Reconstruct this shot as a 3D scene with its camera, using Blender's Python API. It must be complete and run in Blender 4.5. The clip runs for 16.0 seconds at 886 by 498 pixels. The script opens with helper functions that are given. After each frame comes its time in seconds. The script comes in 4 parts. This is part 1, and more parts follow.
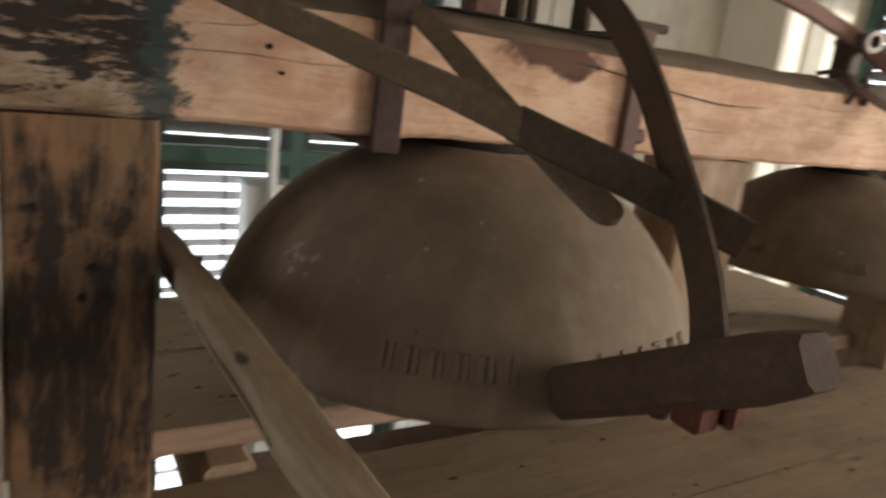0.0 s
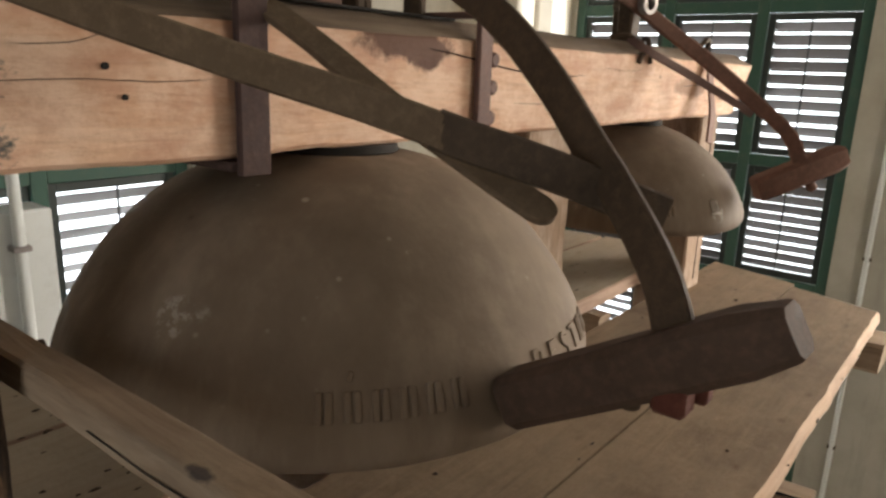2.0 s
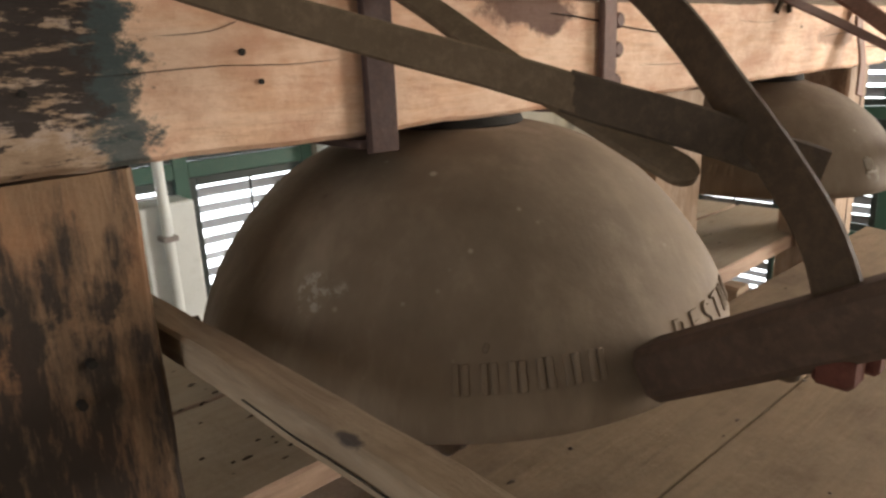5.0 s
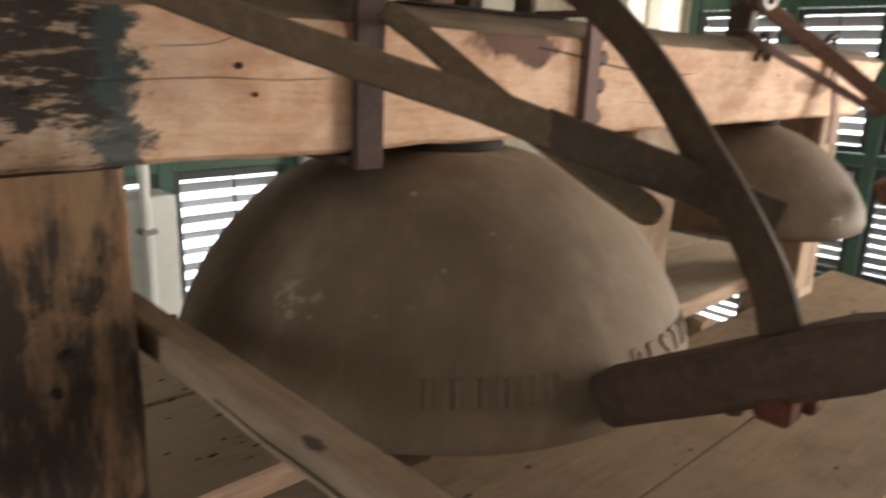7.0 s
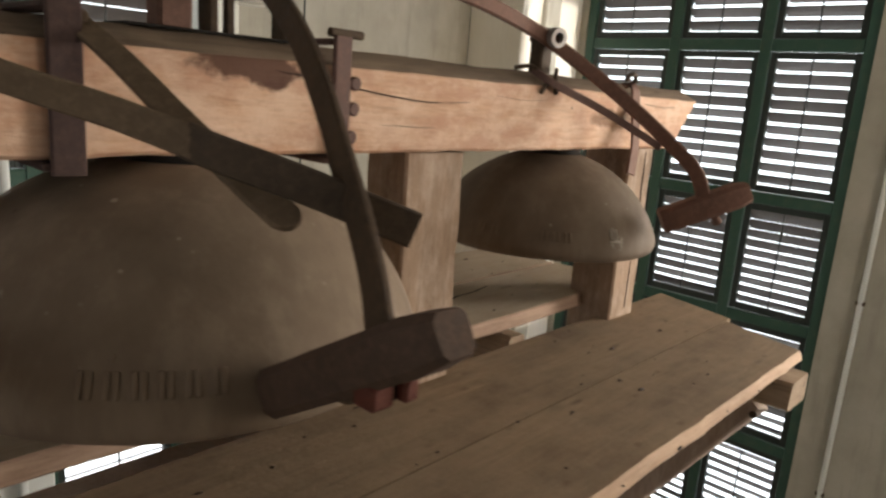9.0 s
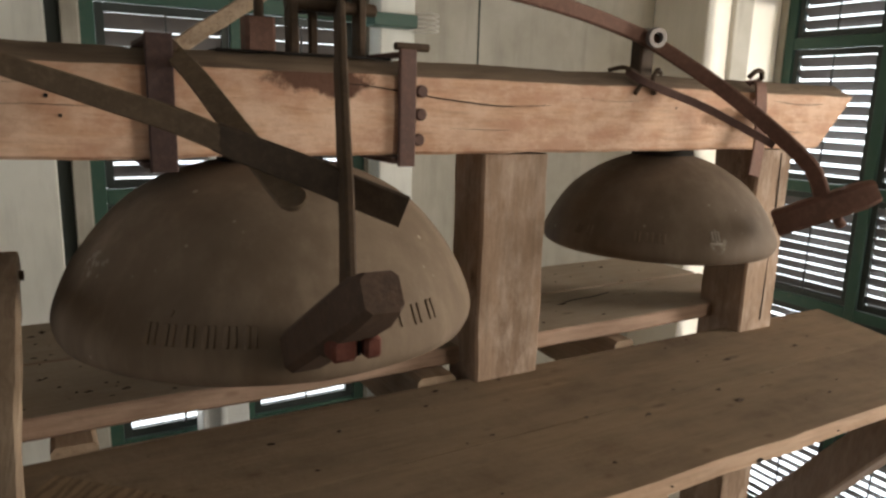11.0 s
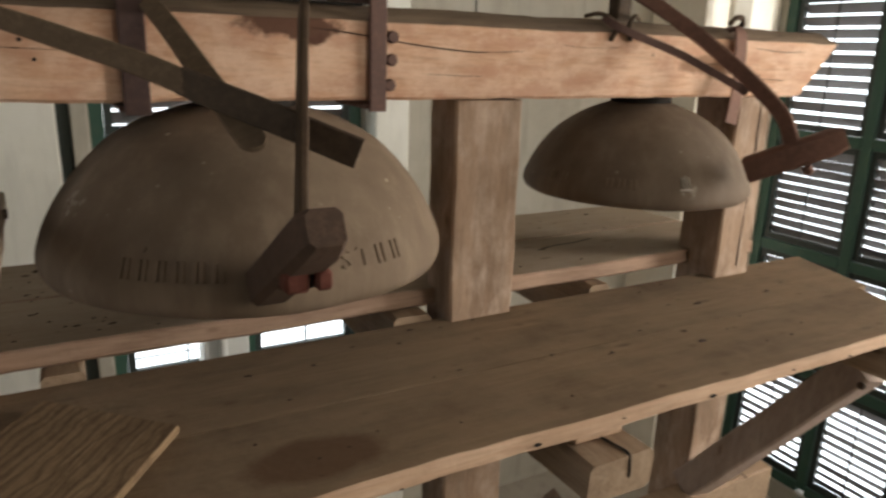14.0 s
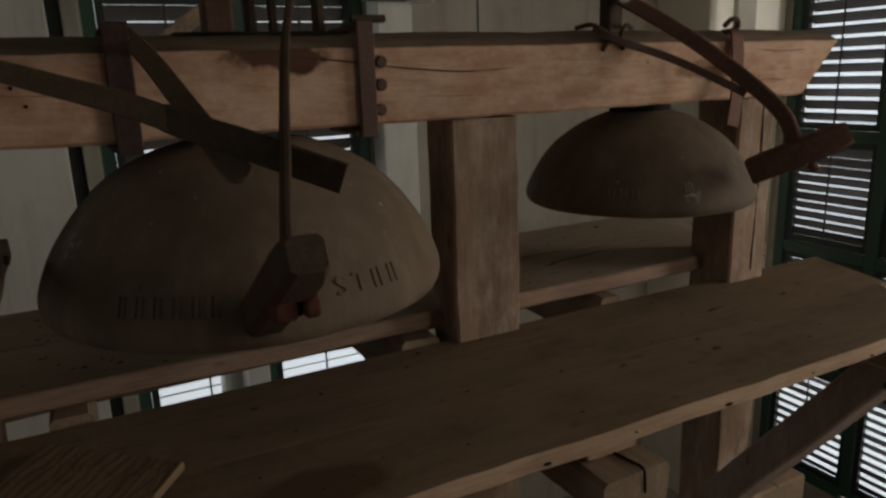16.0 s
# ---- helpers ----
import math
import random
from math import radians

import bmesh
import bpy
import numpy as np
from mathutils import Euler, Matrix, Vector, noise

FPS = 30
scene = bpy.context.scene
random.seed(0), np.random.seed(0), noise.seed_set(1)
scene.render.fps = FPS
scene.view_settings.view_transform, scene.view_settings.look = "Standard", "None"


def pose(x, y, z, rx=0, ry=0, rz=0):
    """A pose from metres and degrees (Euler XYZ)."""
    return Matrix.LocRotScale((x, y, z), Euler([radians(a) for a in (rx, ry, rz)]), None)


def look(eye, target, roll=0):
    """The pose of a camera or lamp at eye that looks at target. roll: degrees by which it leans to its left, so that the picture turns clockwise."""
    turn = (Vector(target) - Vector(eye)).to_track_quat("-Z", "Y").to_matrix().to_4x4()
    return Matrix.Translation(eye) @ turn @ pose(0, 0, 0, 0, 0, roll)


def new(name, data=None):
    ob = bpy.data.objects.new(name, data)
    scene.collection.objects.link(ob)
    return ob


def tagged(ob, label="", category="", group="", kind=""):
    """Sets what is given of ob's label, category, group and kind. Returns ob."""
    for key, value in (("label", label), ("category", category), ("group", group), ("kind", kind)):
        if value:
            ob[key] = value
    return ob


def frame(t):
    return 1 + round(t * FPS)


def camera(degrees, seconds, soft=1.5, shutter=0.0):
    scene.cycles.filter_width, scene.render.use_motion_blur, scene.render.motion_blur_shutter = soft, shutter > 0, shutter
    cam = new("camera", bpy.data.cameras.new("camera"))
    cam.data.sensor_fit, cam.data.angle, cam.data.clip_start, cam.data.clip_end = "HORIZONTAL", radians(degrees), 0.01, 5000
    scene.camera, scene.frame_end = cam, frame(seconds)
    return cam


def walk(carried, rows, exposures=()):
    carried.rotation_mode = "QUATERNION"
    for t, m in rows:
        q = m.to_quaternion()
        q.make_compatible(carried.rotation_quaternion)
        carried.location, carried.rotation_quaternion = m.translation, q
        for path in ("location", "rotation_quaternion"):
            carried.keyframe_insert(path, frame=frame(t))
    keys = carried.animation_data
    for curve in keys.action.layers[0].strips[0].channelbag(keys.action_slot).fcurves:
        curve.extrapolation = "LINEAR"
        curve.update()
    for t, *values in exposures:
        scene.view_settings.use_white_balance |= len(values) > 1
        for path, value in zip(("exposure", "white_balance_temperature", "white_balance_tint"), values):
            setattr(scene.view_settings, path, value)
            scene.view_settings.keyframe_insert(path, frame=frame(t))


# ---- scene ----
cam = camera(64.8, 16.0, 2.5, 0.5)
PATH = [
    (0, (0.021, -0.013, 1.565), (1.035, 1.644, 1.092), 7.1),
    (0.5, (-0.054, 0.134, 1.583), (1.334, 1.506, 1.146), 7.4),
    (1, (-0.073, 0.181, 1.597), (1.439, 1.401, 1.119), 8.6),
    (1.5, (-0.073, 0.203, 1.605), (1.461, 1.386, 1.108), 4.5),
    (2, (-0.085, 0.227, 1.589), (1.43, 1.434, 1.093), 2.0),
    (2.5, (-0.089, 0.257, 1.58), (1.386, 1.496, 1.042), 0.0),
    (3, (-0.086, 0.275, 1.584), (1.362, 1.527, 1.005), -0.3),
    (3.5, (-0.086, 0.285, 1.59), (1.332, 1.565, 0.999), -0.2),
    (3.7, (-0.087, 0.302, 1.586), (1.338, 1.579, 1.005), -0.3),
    (5.8, (-0.098, 0.224, 1.571), (1.069, 1.749, 1.012), -2.5),
    (6, (-0.107, 0.242, 1.579), (1.049, 1.769, 1.0), -1.9),
    (6.5, (-0.126, 0.24, 1.579), (1.014, 1.78, 1.006), -0.6),
    (7, (-0.113, 0.215, 1.594), (1.145, 1.551, 1.103), 2.04),
    (7.5, (-0.099, 0.192, 1.609), (1.389, 1.446, 1.147), 4.1),
    (8, (-0.069, 0.147, 1.608), (1.424, 1.4, 1.161), 5.0),
    (10.3, (0.313, -0.479, 1.615), (1.461, 1.103, 1.194), 0.1),
    (10.5, (0.31, -0.468, 1.609), (1.372, 1.175, 1.196), -0.1),
    (11, (0.337, -0.497, 1.588), (1.314, 1.199, 1.177), 1.6),
    (11.5, (0.373, -0.52, 1.571), (1.334, 1.167, 1.09), 2.8),
    (12, (0.387, -0.541, 1.566), (1.235, 1.194, 1.044), 1.6),
    (12.5, (0.367, -0.558, 1.563), (1.265, 1.137, 0.997), 2.4),
    (13, (0.354, -0.553, 1.561), (1.199, 1.156, 0.956), 2.8),
    (13.5, (0.38, -0.567, 1.572), (1.192, 1.153, 0.954), 2.2),
    (14, (0.396, -0.607, 1.586), (1.336, 1.072, 1.037), 1.8),
    (14.5, (0.422, -0.634, 1.577), (1.452, 0.994, 1.04), 1.4),
    (15, (0.461, -0.625, 1.551), (1.381, 1.07, 1.023), -0.7),
    (15.5, (0.485, -0.619, 1.547), (1.374, 1.098, 1.036), -2.0),
    (16, (0.456, -0.626, 1.577), (1.345, 1.099, 1.091), -2.1),
]
walk(cam, [(t, look(eye, target, roll)) for t, eye, target, roll in PATH],
     exposures=[(0.0, 0.18), (1.0, 0.33), (2.5, 0.52), (3.5, 0.58), (6.0, 0.70), (7.0, 0.60), (8.0, 0.54), (10.4, -0.3), (11.2, -0.02),
                (12.0, 0.06), (14.6, 0.0), (15.0, -0.38), (15.5, -1.05), (16.0, -1.9)])

# ---------- world and light ----------
world = bpy.data.worlds.new("sky")
scene.world = world
world.use_nodes = True
wn = world.node_tree
sky = wn.nodes.new("ShaderNodeTexSky")
sky.sky_type, sky.sun_disc = "NISHITA", False
sky.sun_elevation, sky.sun_rotation = radians(12), radians(195)
wn.links.new(sky.outputs["Color"], wn.nodes["Background"].inputs["Color"])
wn.nodes["Background"].inputs["Strength"].default_value = 0.12

sun_data = bpy.data.lights.new("sun", "SUN")
sun_data.energy, sun_data.angle, sun_data.color = 3.0, radians(0.5), (1.0, 0.93, 0.84)
sun = new("sun", sun_data)
sun.matrix_world = look((-2.0, -7.26, 1.6), (0, 0, 0))


def area_lamp(name, eye, target, width, height, power, color):
    data = bpy.data.lights.new(name, "AREA")
    data.shape, data.size, data.size_y, data.energy, data.color = "RECTANGLE", width, height, power, color
    ob = new(name, data)
    ob.matrix_world = look(eye, target)
    return ob


DAY = (0.985, 0.985, 0.985)
area_lamp("daylight_east", (6.62, 2.55, 0.7), (0, 2.55, 0.7), 2.5, 6.2, 150, DAY)
# Key lamp in an added opening out of view.
area_lamp("daylight_east_open", (6.45, -1.15, 1.7), (0, -1.15, 1.7), 1.5, 2.4, 310, (1.0, 0.91, 0.80))
area_lamp("daylight_north", (1.55, 4.78, 0.7), (1.55, 0, 0.7), 1.9, 6.2, 90, DAY)
# Added lamps for soft front and left light; their openings are unseen.
area_lamp("daylight_south", (3.86, -3.45, 2.2), (3.7, 3, 1.9), 0.86, 2.9, 74, (1.0, 0.905, 0.785))
area_lamp("daylight_west", (-3.05, 0.2, 1.7), (3, 0.2, 1.7), 1.4, 2.2, 19, DAY)

# ---------- materials ----------


def shader(name):
    m = bpy.data.materials.new(name)
    m.use_nodes = True
    nt = m.node_tree
    return m, nt, nt.nodes["Principled BSDF"]


def node(nt, kind, **values):
    n = nt.nodes.new(kind)
    for key, value in values.items():
        n.inputs[key.replace("_", " ")].default_value = value
    return n


def coords(nt, scale, jitter=True):
    tc = nt.nodes.new("ShaderNodeTexCoord")
    mp = nt.nodes.new("ShaderNodeMapping")
    mp.inputs["Scale"].default_value = scale
    nt.links.new(tc.outputs["Object"], mp.inputs["Vector"])
    if jitter:
        info = nt.nodes.new("ShaderNodeObjectInfo")
        mul = nt.nodes.new("ShaderNodeMath")
        mul.operation = "MULTIPLY"
        mul.inputs[1].default_value = 37.0
        nt.links.new(info.outputs["Random"], mul.inputs[0])
        nt.links.new(mul.outputs[0], mp.inputs["Location"])
    return mp.outputs["Vector"]


def ramp(nt, fac, stops):
    r = nt.nodes.new("ShaderNodeValToRGB")
    els = r.color_ramp.elements
    while len(els) < len(stops):
        els.new(0.5)
    for e, (p, c) in zip(els, stops):
        e.position, e.color = p, (*c, 1) if len(c) == 3 else c
    nt.links.new(fac, r.inputs["Fac"])
    return r.outputs["Color"]


def mix(nt, fac, a, b, how="MIX"):
    m = nt.nodes.new("ShaderNodeMix")
    m.data_type, m.blend_type = "RGBA", how
    for socket, value in ((m.inputs[0], fac), (m.inputs[6], a), (m.inputs[7], b)):
        if isinstance(value, bpy.types.NodeSocket):
            nt.links.new(value, socket)
        else:
            socket.default_value = value if not isinstance(value, tuple) else (*value, 1)
    return m.outputs[2]


def bump(nt, bsdf, height, strength, distance=0.004, more=None):
    b = node(nt, "ShaderNodeBump", Strength=strength, Distance=distance)
    nt.links.new(height, b.inputs["Height"])
    if more is not None:
        b2 = node(nt, "ShaderNodeBump", Strength=0.6, Distance=0.008)
        nt.links.new(more, b2.inputs["Height"])
        nt.links.new(b2.outputs[0], b.inputs["Normal"])
    nt.links.new(b.outputs[0], bsdf.inputs["Normal"])


def noise_fac(nt, vec, scale, detail=6.0, rough=0.6):
    n = node(nt, "ShaderNodeTexNoise", Scale=scale, Detail=detail, Roughness=rough)
    nt.links.new(vec, n.inputs["Vector"])
    return n.outputs["Fac"]


def grey(v):
    return (v, v, v)


def wood(name, axis, dark, mid, light, stain=(0.05, 0.035, 0.025), stained=0.35, rough=0.8, relief=0.5, dust=None, extra=None):
    """Timber whose grain runs along an axis of the world."""
    m, nt, b = shader(name)
    s = [15.0, 15.0, 15.0]
    s[axis] = 1.7
    grain_v = coords(nt, s)
    fibre = node(nt, "ShaderNodeTexNoise", Scale=2.2, Detail=9.0, Roughness=0.62, Distortion=0.9)
    nt.links.new(grain_v, fibre.inputs["Vector"])
    grain = fibre.outputs["Fac"]
    mottle = noise_fac(nt, coords(nt, (6, 6, 6)), 2.0, 7.0, 0.65)
    col = ramp(nt, grain, [(0.25, dark), (0.5, mid), (0.75, light)])
    col = mix(nt, ramp(nt, mottle, [(0.35, grey(0.0)), (0.7, grey(0.6))]), col, mid)
    s2 = [5.0, 5.0, 5.0]
    s2[axis] = 1.6
    big = noise_fac(nt, coords(nt, s2), 1.2, 5.0, 0.6)
    col = mix(nt, ramp(nt, big, [(0.42, grey(0.0)), (0.75, grey(stained))]), col, stain)
    knots = nt.nodes.new("ShaderNodeTexVoronoi")
    s3 = [9.0, 9.0, 9.0]
    s3[axis] = 3.5
    nt.links.new(coords(nt, s3), knots.inputs["Vector"])
    knots.inputs["Scale"].default_value = 1.0
    col = mix(nt, ramp(nt, knots.outputs["Distance"], [(0.05, grey(0.8)), (0.12, grey(0.0))]), col, stain)
    s4 = [70.0, 70.0, 70.0]
    s4[axis] = 5.0
    hair = noise_fac(nt, coords(nt, s4), 1.6, 5.0, 0.65)
    col = mix(nt, 0.38, col, ramp(nt, hair, [(0.3, grey(0.55)), (0.5, grey(1.0)), (0.75, grey(1.2))]), "MULTIPLY")
    if dust:
        fine = noise_fac(nt, coords(nt, (1, 1, 1)), 7.0, 6.0, 0.7)
        col = mix(nt, ramp(nt, fine, [(0.35, grey(0.15)), (0.7, grey(0.75))]), col, dust)
    if extra:
        col = extra(nt, col)
    nt.links.new(col, b.inputs["Base Color"])
    b.inputs["Roughness"].default_value = rough
    b.inputs["Specular IOR Level"].default_value = 0.25
    bump(nt, b, grain, relief, 0.004, mottle)
    return m


def near_mask(nt, place, radius, wobble=0.5, scale=14.0, stretch=(1, 1, 1)):
    """One near a place of the world, with a ragged outline."""
    tc = nt.nodes.new("ShaderNodeTexCoord")
    d = nt.nodes.new("ShaderNodeVectorMath")
    d.operation = "DISTANCE"
    d.inputs[1].default_value = [p * k for p, k in zip(place, stretch)]
    mp = nt.nodes.new("ShaderNodeMapping")
    mp.inputs["Scale"].default_value = stretch
    nt.links.new(tc.outputs["Object"], mp.inputs["Vector"])
    nt.links.new(mp.outputs["Vector"], d.inputs[0])
    n = noise_fac(nt, tc.outputs["Object"], scale, 5.0, 0.7)
    a = nt.nodes.new("ShaderNodeMath")
    a.operation = "MULTIPLY_ADD"
    a.inputs[1].default_value = wobble * radius * 2
    nt.links.new(n, a.inputs[0])
    nt.links.new(d.outputs["Value"], a.inputs[2])
    return ramp(nt, a.outputs[0], [(radius * (0.75 + wobble), grey(1.0)), (radius * (1.05 + wobble), grey(0.0))])


def beam_extra(nt, col):
    # black and teal paint left on the old end of the beam, dark burn above the hammer, smears near the far end
    tc = nt.nodes.new("ShaderNodeTexCoord")
    sep = nt.nodes.new("ShaderNodeSeparateXYZ")
    nt.links.new(tc.outputs["Object"], sep.inputs[0])
    n = noise_fac(nt, coords(nt, (9.0, 10.0, 12.0), False), 1.6, 7.0, 0.75)
    a = nt.nodes.new("ShaderNodeMath")
    a.operation = "MULTIPLY_ADD"
    a.inputs[1].default_value = 0.20
    nt.links.new(n, a.inputs[0])
    nt.links.new(sep.outputs["X"], a.inputs[2])
    black = ramp(nt, a.outputs[0], [(0.29, grey(1.0)), (0.325, grey(0.0))])
    spread = near_mask(nt, (0.10, 1.13, 1.60), 0.11, 0.6, 12.0, (0.75, 1, 1))
    streaky = noise_fac(nt, coords(nt, (9.0, 10.0, 34.0), False), 1.5, 7.0, 0.72)
    thick = nt.nodes.new("ShaderNodeMath")
    thick.operation = "MULTIPLY_ADD"
    thick.inputs[1].default_value = 0.14
    nt.links.new(spread, thick.inputs[0])
    nt.links.new(streaky, thick.inputs[2])
    patchy = ramp(nt, thick.outputs[0], [(0.53, grey(0.0)), (0.60, grey(0.95))])
    pale = noise_fac(nt, coords(nt, (4.0, 4.0, 7.0), False), 1.9, 8.0, 0.68)
    col = mix(nt, ramp(nt, pale, [(0.44, grey(0.0)), (0.60, grey(0.75))]), col, (0.74, 0.53, 0.39))
    deep = noise_fac(nt, coords(nt, (3.0, 3.0, 6.0), False), 2.3, 8.0, 0.7)
    col = mix(nt, ramp(nt, deep, [(0.46, grey(0.0)), (0.62, grey(0.65))]), col, (0.50, 0.27, 0.175))
    worn = ramp(nt, noise_fac(nt, coords(nt, (7.0, 7.0, 16.0), False), 1.7, 7.0, 0.7), [(0.38, (0.21, 0.135, 0.085)), (0.52, (0.33, 0.23, 0.155)), (0.66, (0.46, 0.36, 0.30))])
    col = mix(nt, black, col, worn)
    both = nt.nodes.new("ShaderNodeMath")
    both.operation = "MULTIPLY"
    nt.links.new(black, both.inputs[0])
    nt.links.new(patchy, both.inputs[1])
    col = mix(nt, both.outputs[0], col, (0.022, 0.017, 0.016))
    teal = ramp(nt, a.outputs[0], [(0.252, grey(0.0)), (0.272, grey(0.9)), (0.305, grey(0.9)), (0.322, grey(0.0))])
    col = mix(nt, teal, col, (0.048, 0.066, 0.066))
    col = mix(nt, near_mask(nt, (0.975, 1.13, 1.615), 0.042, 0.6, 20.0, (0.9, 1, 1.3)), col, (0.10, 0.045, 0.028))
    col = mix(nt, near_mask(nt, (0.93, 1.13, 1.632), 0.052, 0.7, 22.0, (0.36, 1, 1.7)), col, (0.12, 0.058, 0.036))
    col = mix(nt, near_mask(nt, (2.42, 1.13, 1.56), 0.05, 0.8, 18.0, (0.3, 1, 1.4)), col, (0.30, 0.17, 0.10))
    return col


def rail_extra(nt, col):
    # oily smudges on the rail
    for place, radius in (((0.236, 0.77, 1.211), 0.010), ((0.222, 0.70, 1.195), 0.005)):
        col = mix(nt, near_mask(nt, place, radius, 0.5, 60.0, (1, 0.45, 1)), col, (0.085, 0.068, 0.06))
    return col


def worn_extra(nt, col):
    # rubbed pale patches and grey runs
    pale = noise_fac(nt, coords(nt, (6.0, 6.0, 2.6), False), 2.1, 7.0, 0.7)
    col = mix(nt, ramp(nt, pale, [(0.48, grey(0.0)), (0.66, grey(0.7))]), col, (0.55, 0.43, 0.34))
    run = noise_fac(nt, coords(nt, (14.0, 14.0, 1.6), False), 1.4, 6.0, 0.65)
    return mix(nt, ramp(nt, run, [(0.52, grey(0.0)), (0.72, grey(0.6))]), col, (0.20, 0.145, 0.10))


def post_extra(nt, col):
    # black tar in vertical streaks, thickest low on the post
    streak = noise_fac(nt, coords(nt, (22.0, 22.0, 4.0), False), 1.3, 7.0, 0.72)
    total = streak
    for place, radius, gain, stretch in (((0.12, 1.135, 1.05), 0.26, 0.17, (1.5, 1, 1)), ((0.03, 1.135, 1.31), 0.06, 0.10, (1, 1, 0.8)), ((0.12, 1.135, 1.33), 0.06, 0.13, (1, 1, 0.8))):
        add = nt.nodes.new("ShaderNodeMath")
        add.operation = "MULTIPLY_ADD"
        add.inputs[1].default_value = gain
        nt.links.new(near_mask(nt, place, radius, 0.5, 14.0, stretch), add.inputs[0])
        nt.links.new(total, add.inputs[2])
        total = add.outputs[0]
    red = noise_fac(nt, coords(nt, (5.0, 5.0, 3.0), False), 2.0, 5.0, 0.6)
    col = mix(nt, ramp(nt, red, [(0.45, grey(0.0)), (0.7, grey(0.6))]), col, (0.36, 0.165, 0.08))
    return mix(nt, ramp(nt, total, [(0.53, grey(0.0)), (0.69, grey(0.93))]), col, (0.028, 0.022, 0.019))


def board_extra(nt, col):
    # broad flat-sawn growth rings
    bands = node(nt, "ShaderNodeTexWave", Scale=13.0, Distortion=8.0, Detail=4.0, Detail_Scale=1.2)
    bands.bands_direction = "Y"
    nt.links.new(coords(nt, (0.55, 1.0, 1.0), False), bands.inputs["Vector"])
    return mix(nt, ramp(nt, bands.outputs["Fac"], [(0.0, grey(0.55)), (0.3, grey(0.2)), (0.6, grey(0.0))]), col, (0.085, 0.05, 0.026))


def plank_extra(nt, col):
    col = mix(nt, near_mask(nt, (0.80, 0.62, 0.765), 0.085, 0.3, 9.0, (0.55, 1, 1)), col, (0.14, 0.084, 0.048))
    spots = nt.nodes.new("ShaderNodeTexVoronoi")
    spots.inputs["Scale"].default_value = 7.0
    nt.links.new(coords(nt, (1.0, 1.6, 1.0)), spots.inputs["Vector"])
    return mix(nt, ramp(nt, spots.outputs["Distance"], [(0.05, grey(0.55)), (0.15, grey(0.0))]), col, (0.13, 0.075, 0.042))


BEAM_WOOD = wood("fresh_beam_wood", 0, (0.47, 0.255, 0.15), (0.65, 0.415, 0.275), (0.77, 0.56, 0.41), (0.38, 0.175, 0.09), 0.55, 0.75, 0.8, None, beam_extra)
# Top and upper chamfer take a darker brown than the beam's front.
BEAM_TOP = wood("dark_beam_top", 0, (0.13, 0.09, 0.06), (0.20, 0.145, 0.10), (0.27, 0.20, 0.14), stained=0.5)
POST_WOOD = wood("pale_post_wood", 2, (0.33, 0.222, 0.150), (0.39, 0.272, 0.190), (0.45, 0.325, 0.238), (0.14, 0.092, 0.06), 0.95, 0.85, 0.6, None, worn_extra)
OLD_POST = wood("tarred_post_wood", 2, (0.17, 0.10, 0.056), (0.245, 0.15, 0.087), (0.32, 0.21, 0.13), stained=0.75, extra=post_extra)
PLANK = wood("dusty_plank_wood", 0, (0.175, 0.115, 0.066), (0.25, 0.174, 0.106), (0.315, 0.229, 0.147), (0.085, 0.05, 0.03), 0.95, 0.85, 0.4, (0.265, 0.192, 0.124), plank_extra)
PLANK_EDGE = wood("sawn_plank_edge", 0, (0.40, 0.255, 0.165), (0.54, 0.37, 0.25), (0.63, 0.46, 0.33), (0.2, 0.11, 0.06), 0.4)
REAR_EDGE = wood("dull_pinkish_edge", 0, (0.28, 0.18, 0.125), (0.42, 0.285, 0.205), (0.50, 0.355, 0.265), (0.14, 0.08, 0.05), 0.7)
BRACE_WOOD = wood("pale_brace_wood", 2, (0.36, 0.27, 0.215), (0.46, 0.365, 0.305), (0.53, 0.435, 0.37), (0.25, 0.17, 0.125), 0.5)
REAR_PLANK = wood("grey_rear_plank", 0, (0.29, 0.21, 0.14), (0.37, 0.285, 0.20), (0.44, 0.35, 0.26), (0.15, 0.1, 0.06), 0.4, 0.85, 0.3, (0.38, 0.31, 0.23))
JOIST = wood("joist_wood", 1, (0.26, 0.18, 0.115), (0.36, 0.26, 0.175), (0.45, 0.34, 0.24), (0.12, 0.08, 0.05), 0.45)
RAIL_WOOD = wood("weathered_rail_wood", 1, (0.23, 0.155, 0.10), (0.39, 0.29, 0.20), (0.53, 0.42, 0.31), (0.10, 0.068, 0.05), 0.7, 0.85, 1.0, None, rail_extra)
STUB_WOOD = wood("rough_sawn_board", 0, (0.17, 0.11, 0.06), (0.28, 0.188, 0.108), (0.37, 0.26, 0.152), (0.09, 0.055, 0.03), 0.6, 0.85, 1.0, None, board_extra)


